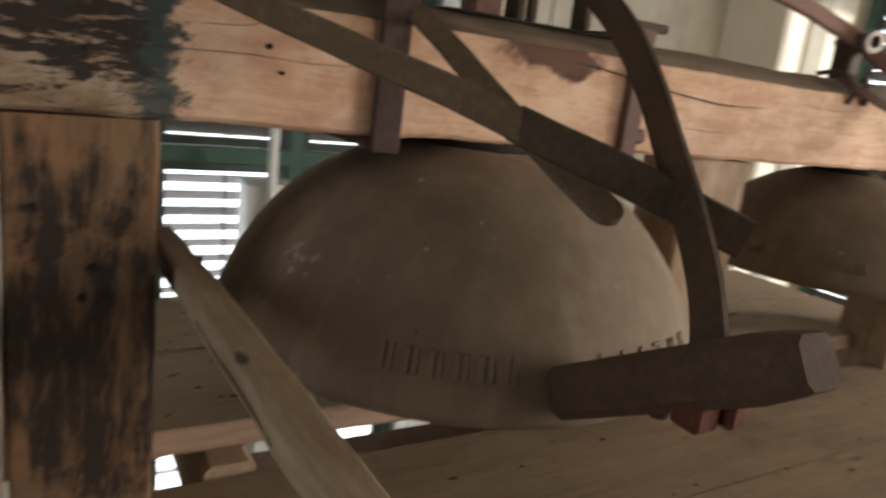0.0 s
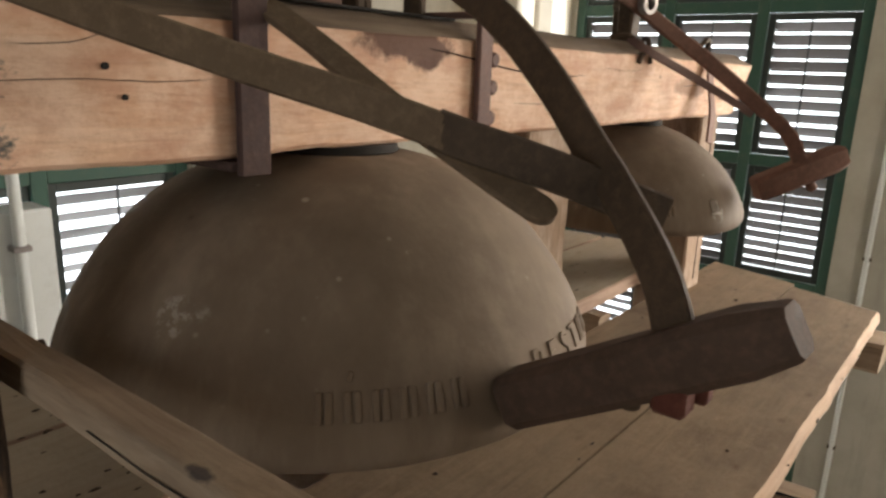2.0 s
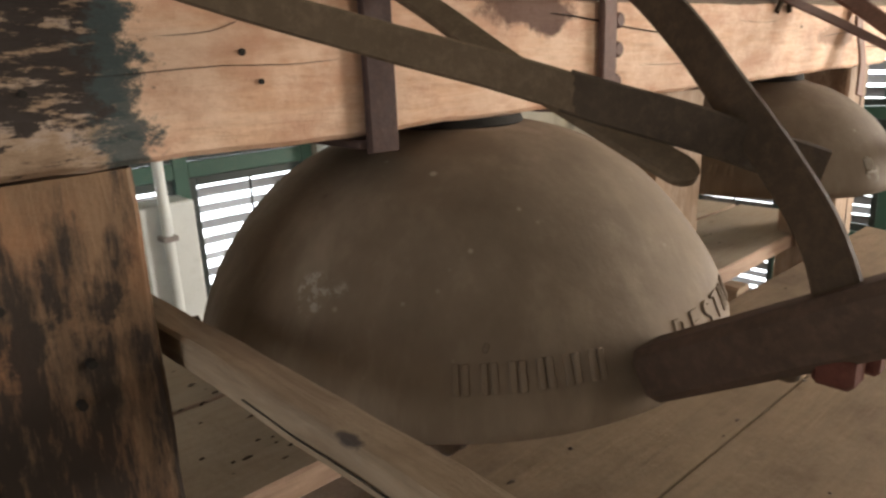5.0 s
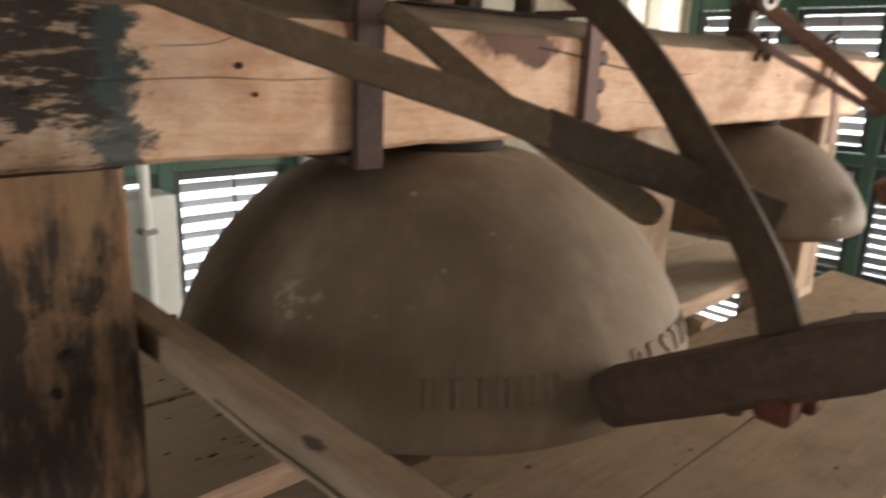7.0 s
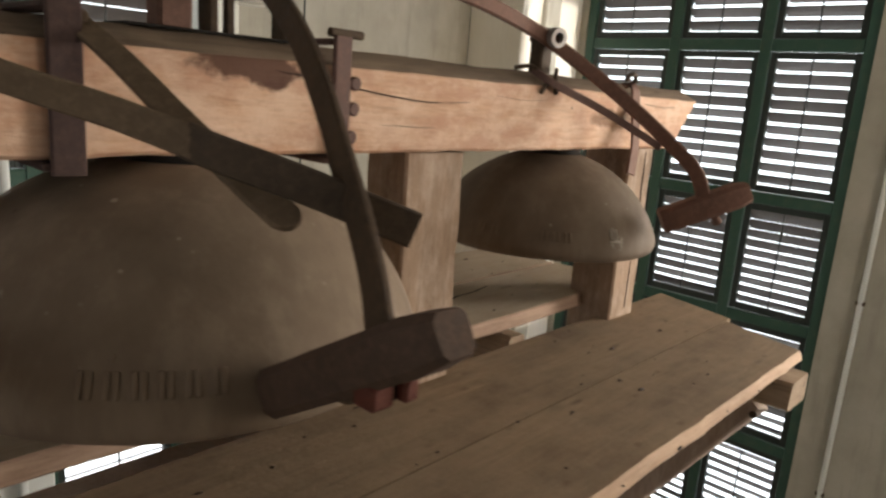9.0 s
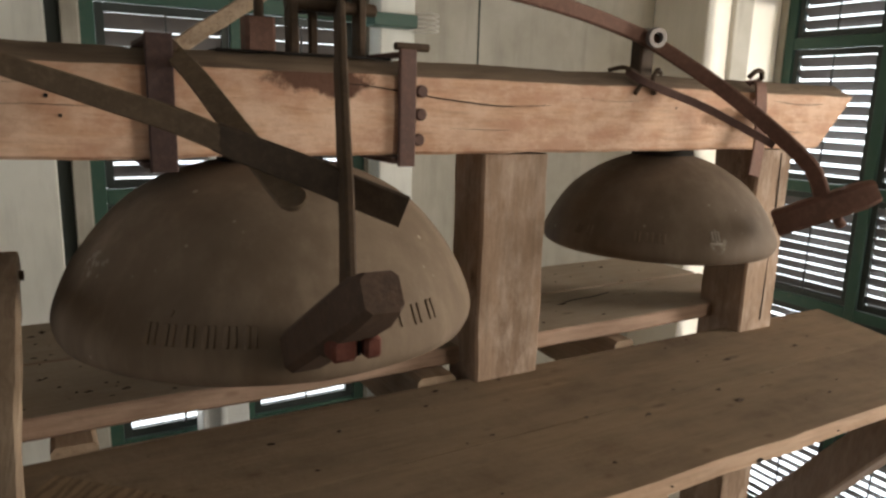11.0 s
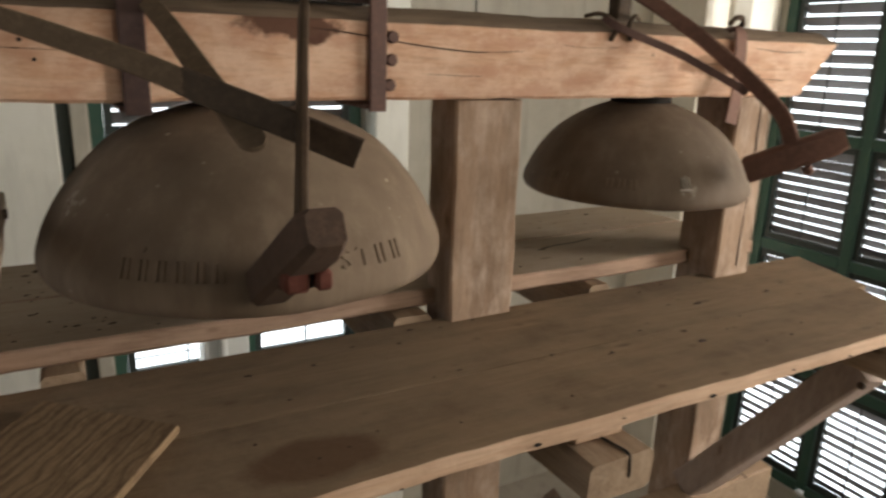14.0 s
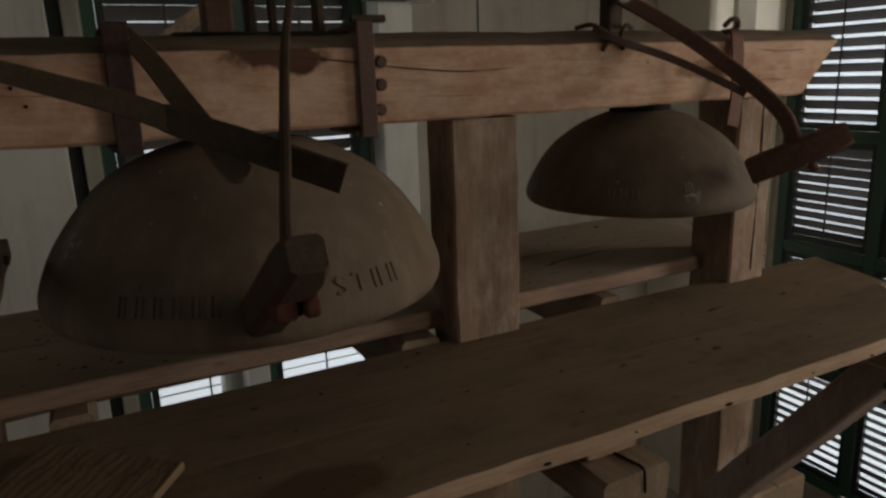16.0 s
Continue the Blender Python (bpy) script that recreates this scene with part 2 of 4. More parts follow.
def iron(name, base, rust, rough=0.68, metallic=0.12, amount=0.6):
    m, nt, b = shader(name)
    b.inputs["Specular IOR Level"].default_value = 0.18
    v = coords(nt, (1, 1, 1))
    n1, n2 = noise_fac(nt, v, 9.0, 6.0, 0.65), noise_fac(nt, v, 60.0, 6.0, 0.7)
    col = mix(nt, ramp(nt, n1, [(0.35, grey(0.0)), (0.68, grey(amount))]), base, rust)
    col = mix(nt, ramp(nt, n2, [(0.45, grey(0.0)), (0.75, grey(0.5))]), col, tuple(c * 1.6 for c in rust))
    nt.links.new(col, b.inputs["Base Color"])
    nt.links.new(ramp(nt, n2, [(0.3, grey(rough - 0.12)), (0.7, grey(rough + 0.18))]), b.inputs["Roughness"])
    b.inputs["Metallic"].default_value = metallic
    bump(nt, b, n2, 0.25, 0.002, n1)
    return m


IRON = iron("dark_forged_iron", (0.060, 0.041, 0.027), (0.10, 0.067, 0.043))
BAR_IRON = iron("dusty_brown_bar", (0.135, 0.097, 0.063), (0.19, 0.138, 0.093), 0.78)
DARK_BAR = iron("dark_bar_end", (0.066, 0.049, 0.036), (0.105, 0.077, 0.055), 0.78)
STRAP_IRON = iron("brown_strap_iron", (0.13, 0.085, 0.075), (0.17, 0.10, 0.08), 0.7, 0.2)
DARK_STRAP = iron("blackened_strap_iron", (0.070, 0.046, 0.042), (0.105, 0.066, 0.056), 0.75, 0.15)
HEAD_IRON = iron("brown_hammer_iron", (0.080, 0.054, 0.040), (0.125, 0.082, 0.061), 0.82)
RUSTY = iron("rusty_red_iron", (0.15, 0.085, 0.065), (0.21, 0.115, 0.085), 0.7, 0.15, 0.8)
RED_OXIDE = iron("red_oxide_nut", (0.085, 0.024, 0.017), (0.15, 0.058, 0.042), 0.6, 0.2, 0.8)
BLACK_PAD = iron("black_packing", (0.02, 0.018, 0.016), (0.03, 0.024, 0.02), 0.8, 0.0)
RING_STEEL = iron("worn_steel_ring", (0.33, 0.31, 0.30), (0.25, 0.2, 0.18), 0.45, 0.7, 0.4)


def bell_metal(name, base, light, centre, splash=None, chip=None):
    m, nt, b = shader(name)
    v = coords(nt, (1, 1, 1), False)
    streak = noise_fac(nt, coords(nt, (6, 6, 1.2), False), 2.0, 6.0, 0.65)
    dust = noise_fac(nt, v, 5.0, 6.0, 0.6)
    fine = noise_fac(nt, v, 120.0, 4.0, 0.6)
    col = ramp(nt, streak, [(0.3, tuple(c * 0.86 for c in base)), (0.5, base), (0.72, light)])
    col = mix(nt, ramp(nt, dust, [(0.45, grey(0.0)), (0.75, grey(0.55))]), col, light)
    spots = nt.nodes.new("ShaderNodeTexVoronoi")
    spots.inputs["Scale"].default_value = 9.0
    nt.links.new(v, spots.inputs["Vector"])
    col = mix(nt, ramp(nt, spots.outputs["Distance"], [(0.03, grey(0.75)), (0.07, grey(0.0))]), col, (0.42, 0.37, 0.29))
    dark = nt.nodes.new("ShaderNodeTexVoronoi")
    dark.inputs["Scale"].default_value = 6.3
    nt.links.new(v, dark.inputs["Vector"])
    col = mix(nt, ramp(nt, dark.outputs["Distance"], [(0.02, grey(0.5)), (0.05, grey(0.0))]), col, (0.09, 0.06, 0.04))
    fleck_v = nt.nodes.new("ShaderNodeTexVoronoi")
    fleck_v.inputs["Scale"].default_value = 24.0
    nt.links.new(v, fleck_v.inputs["Vector"])
    some = nt.nodes.new("ShaderNodeMath")
    some.operation = "MULTIPLY"
    nt.links.new(ramp(nt, fleck_v.outputs["Distance"], [(0.05, grey(0.7)), (0.13, grey(0.0))]), some.inputs[0])
    nt.links.new(ramp(nt, noise_fac(nt, v, 11.0, 3.0, 0.6), [(0.52, grey(0.0)), (0.62, grey(1.0))]), some.inputs[1])
    col = mix(nt, some.outputs[0], col, (0.36, 0.31, 0.245))
    for place, radius in splash or ():
        fleck = nt.nodes.new("ShaderNodeMath")
        fleck.operation = "MULTIPLY"
        nt.links.new(near_mask(nt, place, radius, 0.6, 26.0), fleck.inputs[0])
        nt.links.new(ramp(nt, noise_fac(nt, v, 45.0, 4.0, 0.7), [(0.49, grey(0.0)), (0.60, grey(0.45))]), fleck.inputs[1])
        col = mix(nt, fleck.outputs[0], col, (0.50, 0.47, 0.40))
    for place, radius in chip or ():
        col = mix(nt, near_mask(nt, place, radius, 0.4, 40.0), col, (0.42, 0.33, 0.26))
    nt.links.new(col, b.inputs["Base Color"])
    nt.links.new(ramp(nt, dust, [(0.3, grey(0.68)), (0.7, grey(0.9))]), b.inputs["Roughness"])
    b.inputs["Specular IOR Level"].default_value = 0.2
    b.inputs["Metallic"].default_value = 0.03
    bump(nt, b, fine, 0.12, 0.0015, dust)
    return m


BELL_1 = (0.833, 1.241)
BELL_2 = (2.22, 1.255)
BELL_BRONZE = bell_metal("dusty_bell_metal", (0.183, 0.134, 0.093), (0.248, 0.189, 0.136), BELL_1,
                         [((0.414, 1.107, 1.232), 0.036), ((0.42, 1.057, 1.254), 0.022)], [((0.755, 0.750, 1.118), 0.024)])
BELL_DARK = bell_metal("grey_bell_metal", (0.163, 0.120, 0.085), (0.217, 0.165, 0.121), BELL_2, [((2.1, 0.88, 1.19), 0.03)])


def plaster(name, base, dirt, scale=2.0, streaks=0.4):
    m, nt, b = shader(name)
    v = coords(nt, (1, 1, 1), False)
    big = noise_fac(nt, v, scale, 7.0, 0.6)
    run = noise_fac(nt, coords(nt, (5, 5, 0.7), False), 1.5, 6.0, 0.65)
    fine = noise_fac(nt, v, 70.0, 5.0, 0.7)
    col = mix(nt, ramp(nt, big, [(0.35, grey(0.0)), (0.7, grey(0.6))]), base, dirt)
    col = mix(nt, ramp(nt, run, [(0.5, grey(0.0)), (0.75, grey(streaks))]), col, tuple(c * 0.6 for c in dirt))
    nt.links.new(col, b.inputs["Base Color"])
    b.inputs["Roughness"].default_value = 0.9
    bump(nt, b, fine, 0.3, 0.003, big)
    return m


CONCRETE = plaster("grey_concrete", (0.45, 0.425, 0.36), (0.30, 0.275, 0.22), 2.6)
WHITE_WALL = plaster("old_white_plaster", (0.80, 0.80, 0.74), (0.66, 0.66, 0.59))
PALE_PIER = plaster("pale_pier_plaster", (0.87, 0.83, 0.74), (0.78, 0.72, 0.6), streaks=0.15)
# Dusty floor with its tone raised to bounce light up from below.
FLOOR_MAT = plaster("dusty_floor", (0.44, 0.40, 0.34), (0.33, 0.29, 0.24))
# Dark plaster for walls and ceiling out of view, to cut bounce light.
DIM_WALL = plaster("low_bounce_plaster", (0.20, 0.185, 0.16), (0.14, 0.125, 0.105))
OUT_GROUND = plaster("pale_ground", (0.45, 0.45, 0.40), (0.38, 0.38, 0.33), 0.05)


def paint(name, base, worn, amount=0.35, rough=0.55):
    m, nt, b = shader(name)
    v = coords(nt, (1, 1, 1))
    n = noise_fac(nt, v, 11.0, 7.0, 0.7)
    col = mix(nt, ramp(nt, n, [(0.5, grey(0.0)), (0.72, grey(amount))]), base, worn)
    nt.links.new(col, b.inputs["Base Color"])
    b.inputs["Roughness"].default_value = rough
    bump(nt, b, n, 0.2, 0.002)
    return m


GREEN = paint("green_frame_paint", (0.027, 0.08, 0.055), (0.10, 0.115, 0.075))
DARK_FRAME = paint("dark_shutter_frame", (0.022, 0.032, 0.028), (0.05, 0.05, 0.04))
SLAT = paint("grey_shutter_slat", (0.085, 0.073, 0.066), (0.14, 0.12, 0.105))
WHITE_PIPE = paint("white_pipe_paint", (0.72, 0.74, 0.72), (0.5, 0.5, 0.46))
WIRE = paint("pale_wire", (0.55, 0.53, 0.48), (0.3, 0.28, 0.25))
CHALK = paint("rubbed_pale_mark", (0.40, 0.35, 0.29), (0.22, 0.18, 0.14), 0.6, 0.85)
ROD_DARK = paint("dark_rod", (0.05, 0.05, 0.048), (0.1, 0.09, 0.08))

# ---------- builders ----------


def finish(bm, name, mats, smooth=False):
    bmesh.ops.recalc_face_normals(bm, faces=bm.faces)
    me = bpy.data.meshes.new(name)
    bm.to_mesh(me)
    bm.free()
    for m in mats if isinstance(mats, (list, tuple)) else [mats]:
        me.materials.append(m)
    if smooth:
        me.polygons.foreach_set("use_smooth", [True] * len(me.polygons))
        me.set_sharp_from_angle(angle=radians(38))
    return me


def base_of(name, place):
    ob = new(name)
    ob.empty_display_size = 0.1
    ob.matrix_world = Matrix.Translation(place)
    ob.location = place
    return ob


def part(name, bm, material, parent, label="", smooth=True):
    ob = new(name, finish(bm, name, material, smooth))
    if parent is not None:
        ob.parent = parent
        if parent.type == "EMPTY":
            ob.matrix_parent_inverse = Matrix.Translation(parent.location).inverted()
    return tagged(ob, label) if label else ob


def ring_section(w, h, chamfer):
    a, b, c = w / 2, h / 2, min(chamfer, w * 0.45, h * 0.45)
    return [(a - c, -b), (a, -b + c), (a, b - c), (a - c, b), (-a + c, b), (-a, b - c), (-a, -b + c), (-a + c, -b)]


def round_section(r, n=12):
    return [(r * math.cos(2 * math.pi * i / n), r * math.sin(2 * math.pi * i / n)) for i in range(n)]


def sweep(path, section, up=(0, 0, 1), wobble=0.0, seed=0.0, bm=None, scales=None, ends=True):
    """A section (u across, v along up) carried along a path."""
    bm = bm or bmesh.new()
    pts = [Vector(p) for p in path]
    rings = []
    for i, p in enumerate(pts):
        d = (pts[min(i + 1, len(pts) - 1)] - pts[max(i - 1, 0)]).normalized()
        side = d.cross(Vector(up)).normalized()
        top = side.cross(d).normalized()
        k = scales[i] if scales else (1.0, 1.0)
        ring = []
        for u, v in section:
            q = p + side * u * k[0] + top * v * k[1]
            if wobble:
                q = q + noise.noise_vector(q * 7.0 + Vector((seed, seed, seed))) * wobble + noise.noise_vector(q * 31.0 + Vector((seed, 0, 0))) * wobble * 0.35
            ring.append(bm.verts.new(q))
        rings.append(ring)
    n = len(section)
    for a, b in zip(rings, rings[1:]):
        for j in range(n):
            bm.faces.new((a[j], a[(j + 1) % n], b[(j + 1) % n], b[j]))
    if ends:
        bm.faces.new(rings[0][::-1])
        bm.faces.new(rings[-1])
    return bm


def straight(p0, p1, n):
    a, b = Vector(p0), Vector(p1)
    return [a.lerp(b, i / n) for i in range(n + 1)]


def timber(p0, p1, w, h, up=(0, 0, 1), chamfer=0.008, wobble=0.004, seed=0.0, n=None, bm=None):
    length = (Vector(p1) - Vector(p0)).length
    return sweep(straight(p0, p1, n or max(2, int(length / 0.06))), ring_section(w, h, chamfer), up, wobble, seed, bm)


def block(lo, hi, chamfer=0.003, bm=None):
    """A box between two corners with its edges broken."""
    bm = bm or bmesh.new()
    made = bmesh.ops.create_cube(bm, size=1.0)["verts"]
    for v in made:
        v.co = Vector([lo[i] + (hi[i] - lo[i]) * (v.co[i] + 0.5) for i in range(3)])
    if chamfer:
        edges = {e for v in made for e in v.link_edges}
        bmesh.ops.bevel(bm, geom=list(edges), offset=chamfer, segments=1, affect="EDGES")
    return bm


def cylinder(p0, p1, r, n=16, bm=None, bevel=0.0):
    a, b = Vector(p0), Vector(p1)
    up = (0, 0, 1) if abs((b - a).normalized().z) < 0.9 else (1, 0, 0)
    if bevel:
        d = (b - a).normalized() * bevel
        path, sc = [a, a + d, b - d, b], [((r - bevel) / r,) * 2, (1, 1), (1, 1), ((r - bevel) / r,) * 2]
    else:
        path, sc = [a, b], None
    return sweep(path, round_section(r, n), up, bm=bm, scales=sc)


def smooth_path(points, n=6):
    """A curve through points (Catmull-Rom)."""
    p = [Vector(q) for q in points]
    p = [p[0] * 2 - p[1]] + p + [p[-1] * 2 - p[-2]]
    out = []
    for i in range(1, len(p) - 2):
        for k in range(n):
            t = k / n
            out.append(0.5 * (2 * p[i] + (p[i + 1] - p[i - 1]) * t + (2 * p[i - 1] - 5 * p[i] + 4 * p[i + 1] - p[i + 2]) * t * t
                              + (3 * p[i] - p[i - 1] - 3 * p[i + 1] + p[i + 2]) * t ** 3))
    out.append(p[-2])
    return out


def lathe(profile, centre, n=96, bm=None):
    bm = bm or bmesh.new()
    rings = []
    for r, z in profile:
        if r < 1e-5:
            rings.append([bm.verts.new((centre[0], centre[1], z))])
        else:
            rings.append([bm.verts.new((centre[0] + r * math.cos(2 * math.pi * i / n), centre[1] + r * math.sin(2 * math.pi * i / n), z)) for i in range(n)])
    for a, b in zip(rings, rings[1:]):
        for i in range(n):
            j = (i + 1) % n
            q = [a[i % len(a)], a[j % len(a)], b[j % len(b)], b[i % len(b)]]
            q = list(dict.fromkeys(q))
            if len(q) > 2:
                bm.faces.new(q)
    return bm


def structure(name, bm, material, label, category, smooth=False):
    return tagged(part(name, bm, material, None, smooth=smooth), label, category, kind="structure")


# ---------- the room ----------
X0, X1, Y0, Y1, ZF, ZC = -3.0, 6.4, -3.4, 4.5, -2.7, 4.4
T = 0.3
structure("floor", block((X0 - T, Y0 - T, ZF - 0.2), (X1 + T, Y1 + T, ZF), 0), FLOOR_MAT, "dusty grey-brown belfry floor", "floor")
# Unseen ceiling, kept dark so it returns little light.
structure("ceiling", block((X0 - T, Y0 - T, ZC), (X1 + T, Y1 + T, ZC + 0.2), 0), DIM_WALL, "dark grey belfry ceiling, out of view", "ceiling")


def wall_with_opening(name, axis, at, thick, lo, hi, o_lo, o_hi, zo, zi, material, label):
    """A wall across an axis (0: x, 1: y) with one opening through it."""
    bm = bmesh.new()
    a, b = (at, at + thick) if thick > 0 else (at + thick, at)

    def piece(u0, u1, z0, z1):
        if u1 - u0 < 1e-4 or z1 - z0 < 1e-4:
            return
        if axis == 0:
            block((a, u0, z0), (b, u1, z1), 0, bm)
        else:
            block((u0, a, z0), (u1, b, z1), 0, bm)
    piece(lo, o_lo, ZF, ZC)
    piece(o_hi, hi, ZF, ZC)
    piece(o_lo, o_hi, ZF, zo)
    piece(o_lo, o_hi, zi, ZC)
    return structure(name, bm, material, label, "wall")


wall_with_opening("wall_east", 0, X1, T, 0.4, Y1 + T, 1.22, 3.80, -2.5, 3.9, CONCRETE, "grey concrete wall round a tall shuttered window")
# Wall out of view; its opening is added for the key lamp.
wall_with_opening("wall_east_near", 0, X1, T, Y0 - T, 0.4, -1.9, -0.4, 0.5, 2.9, DIM_WALL, "plain dark wall out of view with an added opening for light")
wall_with_opening("wall_north", 1, Y1, T, X0, X1, 0.60, 2.50, -2.5, 3.9, CONCRETE, "grey concrete wall with a tall shuttered window")
# South wall is out of view; opening added to throw sun on the pier.
wall_with_opening("wall_south", 1, Y0, -T, X0, X1, 3.42, 4.30, 0.9, 4.2, DIM_WALL, "plain dark wall out of view with an added tall opening")
# West wall out of view; opening added for the fill lamp.
wall_with_opening("wall_west", 0, X0, -T, Y0 - T, Y1 + T, -0.5, 0.9, 0.6, 2.8, DIM_WALL, "plain dark wall out of view with an added opening")
structure("pier_northeast", block((5.42, 3.86, ZF), (X1 - 0.003, Y1 - 0.003, ZC), 0.01), PALE_PIER, "pale plastered corner pier beside the shuttered window", "pier")
bm = block((5.70, 3.80, ZF), (5.93, 3.858, ZC), 0.008)
structure("pier_strip", bm, CONCRETE, "grey concrete strip down the pale corner pier", "trim")
structure("wall_panel", block((X0 + 0.01, 4.30, ZF), (0.41, 4.497, ZC), 0.01), WHITE_WALL, "white plastered panel beside the rear window", "wall")
structure("window_reveal", block((2.52, 4.28, ZF), (2.80, 4.497, ZC), 0.01), WHITE_WALL, "pale reveal pier beside the rear window", "pier")
structure("wall_joint", block((3.485, 4.492, ZF), (3.497, 4.499, ZC), 0), DARK_FRAME, "dark vertical joint in the concrete wall", "trim")
structure("ground", block((-400, -400, -14.2), (400, 400, -14.0), 0), OUT_GROUND, "pale ground far below the tower", "ground")


def glow(name, color, strength):
    m, nt, b = shader(name)
    b.inputs["Base Color"].default_value = (*color, 1)
    b.inputs["Emission Color"].default_value = (*color, 1)
    b.inputs["Emission Strength"].default_value = strength
    return m


BRIGHT_SKY = glow("hazy_bright_sky", (0.88, 0.94, 1.0), 1.7)
structure("backdrop_east", block((11.0, -9.0, -12.0), (11.1, 14.0, 14.0), 0), BRIGHT_SKY, "hazy bright sky beyond the shutters", "sky")
structure("backdrop_north", block((-9.0, 9.5, -12.0), (10.9, 9.6, 14.0), 0), BRIGHT_SKY, "hazy bright sky beyond the shutters", "sky")


def slat_mesh(width, axis, tilt):
    """One shutter slat, inner edge raised; lies along y (axis 1) or x (axis 0)."""
    bm = bmesh.new()
    w = width / 2
    prof = []
    for u, v in ((-0.052, -0.004), (0.052, -0.006), (0.054, 0.0), (0.052, 0.006), (-0.052, 0.004), (-0.054, 0.0)):
        prof.append((u * math.cos(tilt) - v * math.sin(tilt), -u * math.sin(tilt) + v * math.cos(tilt)))
    rings = []
    for s in (-w, w):
        rings.append([bm.verts.new((u, s, v) if axis == 1 else (s, u, v)) for u, v in prof])
    for i in range(6):
        bm.faces.new((rings[0][i], rings[0][(i + 1) % 6], rings[1][(i + 1) % 6], rings[1][i]))
    bm.faces.new(rings[0][::-1])
    bm.faces.new(rings[1])
    return finish(bm, "slat", SLAT)


slat_rng = random.Random(11)


def shuttered_window(name, axis, at, cols, rows, label):
    """Shutter leaves in a green frame. at: the window's plane; cols, rows: the frame members' centres."""
    def box(u0, u1, z0, z1, d0, d1, ch=0.004, bm=None):
        if axis == 1:
            return block((at + d0, u0, z0), (at + d1, u1, z1), ch, bm)
        return block((u0, at + d0, z0), (u1, at + d1, z1), ch, bm)
    win = base_of(name, (at, cols[0], rows[0]) if axis == 1 else (cols[0], at, rows[0]))
    tagged(win, label, "window", kind="structure")
    for c in cols:
        part("mullion", box(c - 0.045, c + 0.045, rows[0], rows[-1], 0.0, 0.10), GREEN, win, "green painted upright")
    for r in rows:
        for c0, c1 in zip(cols, cols[1:]):
            part("transom", box(c0 + 0.047, c1 - 0.047, r - 0.05, r + 0.05, 0.005, 0.095), GREEN, win, "green painted crossbar")
    meshes = {}
    for c0, c1 in zip(cols, cols[1:]):
        for r0, r1 in zip(rows, rows[1:]):
            u0, u1, z0, z1 = c0 + 0.05, c1 - 0.05, r0 + 0.055, r1 - 0.055
            bm = bmesh.new()
            box(u0, u0 + 0.05, z0, z1, 0.03, 0.08, 0.003, bm)
            box(u1 - 0.05, u1, z0, z1, 0.03, 0.08, 0.003, bm)
            box(u0 + 0.051, u1 - 0.051, z0, z0 + 0.055, 0.03, 0.08, 0.003, bm)
            box(u0 + 0.051, u1 - 0.051, z1 - 0.055, z1, 0.03, 0.08, 0.003, bm)
            leaf = part("shutter", bm, DARK_FRAME, win, "dark shutter leaf with grey slats", smooth=False)
            mid = (u0 + u1) / 2
            part("tilt_rod", box(mid - 0.007, mid + 0.007, z0 + 0.05, z1 - 0.05, -0.006, 0.008, 0.002), ROD_DARK, leaf, smooth=False)
            width = round(u1 - u0 - 0.1, 3)
            tilt, pitch = (56, 0.104) if r1 > 1.0 and axis == 0 else (47, 0.104) if r1 > 1.0 else (54, 0.083) if axis == 1 else (42, 0.104) if r1 > 0 else (22, 0.125)
            if (width, tilt) not in meshes:
                meshes[width, tilt] = slat_mesh(width, axis, radians(tilt))
            n = max(2, int((z1 - z0 - 0.11) / pitch))
            step = (z1 - z0 - 0.11) / n
            for i in range(n):
                s = new("slat", meshes[width, tilt])
                s.parent = leaf
                lean = radians(slat_rng.uniform(-5.0, 5.0))
                s.rotation_euler = (0.0, lean, 0.0) if axis == 1 else (lean, 0.0, 0.0)
                z = z0 + 0.055 + step * (i + 0.5)
                s.location = (at + 0.06, mid, z) if axis == 1 else (mid, at + 0.06, z)
    return win


ROWS_Z = [-2.45, -1.28, -0.15, 0.92, 2.20, 3.40, 3.88]
shuttered_window("window_1", 1, X1 + 0.02, [1.26, 2.045, 2.86, 3.76], ROWS_Z, "tall green-framed belfry window with slatted shutters")
shuttered_window("window_2", 0, Y1 + 0.02, [0.64, 1.56, 2.46], [-2.45, -1.65, -0.86, -0.15, 0.92, 2.20, 3.40, 3.88], "tall green-framed rear window with slatted shutters")
structure("window_post", block((0.49, 4.34, ZF), (0.585, 4.495, ZC), 0.006), CONCRETE, "olive-grey window post by the white panel", "trim")
# Dark strip stands for the shade between the panel and the window post.
structure("window_post_shadow", block((0.413, 4.40, ZF), (0.487, 4.496, ZC), 0.004), DARK_FRAME, "dark strip put in for the shade beside the window post", "trim")

# ---------- timber frame ----------


def hewn(q):
    """The unevenness of the hewn beam at a place."""
    return noise.noise_vector(q * 5.0) * 0.005 + noise.noise_vector(q * 19.0) * 0.003


def on_beam(x, z):
    """A place just on the beam's front."""
    return Vector((x, 1.1292 + hewn(Vector((x, 1.13, z))).y, z))


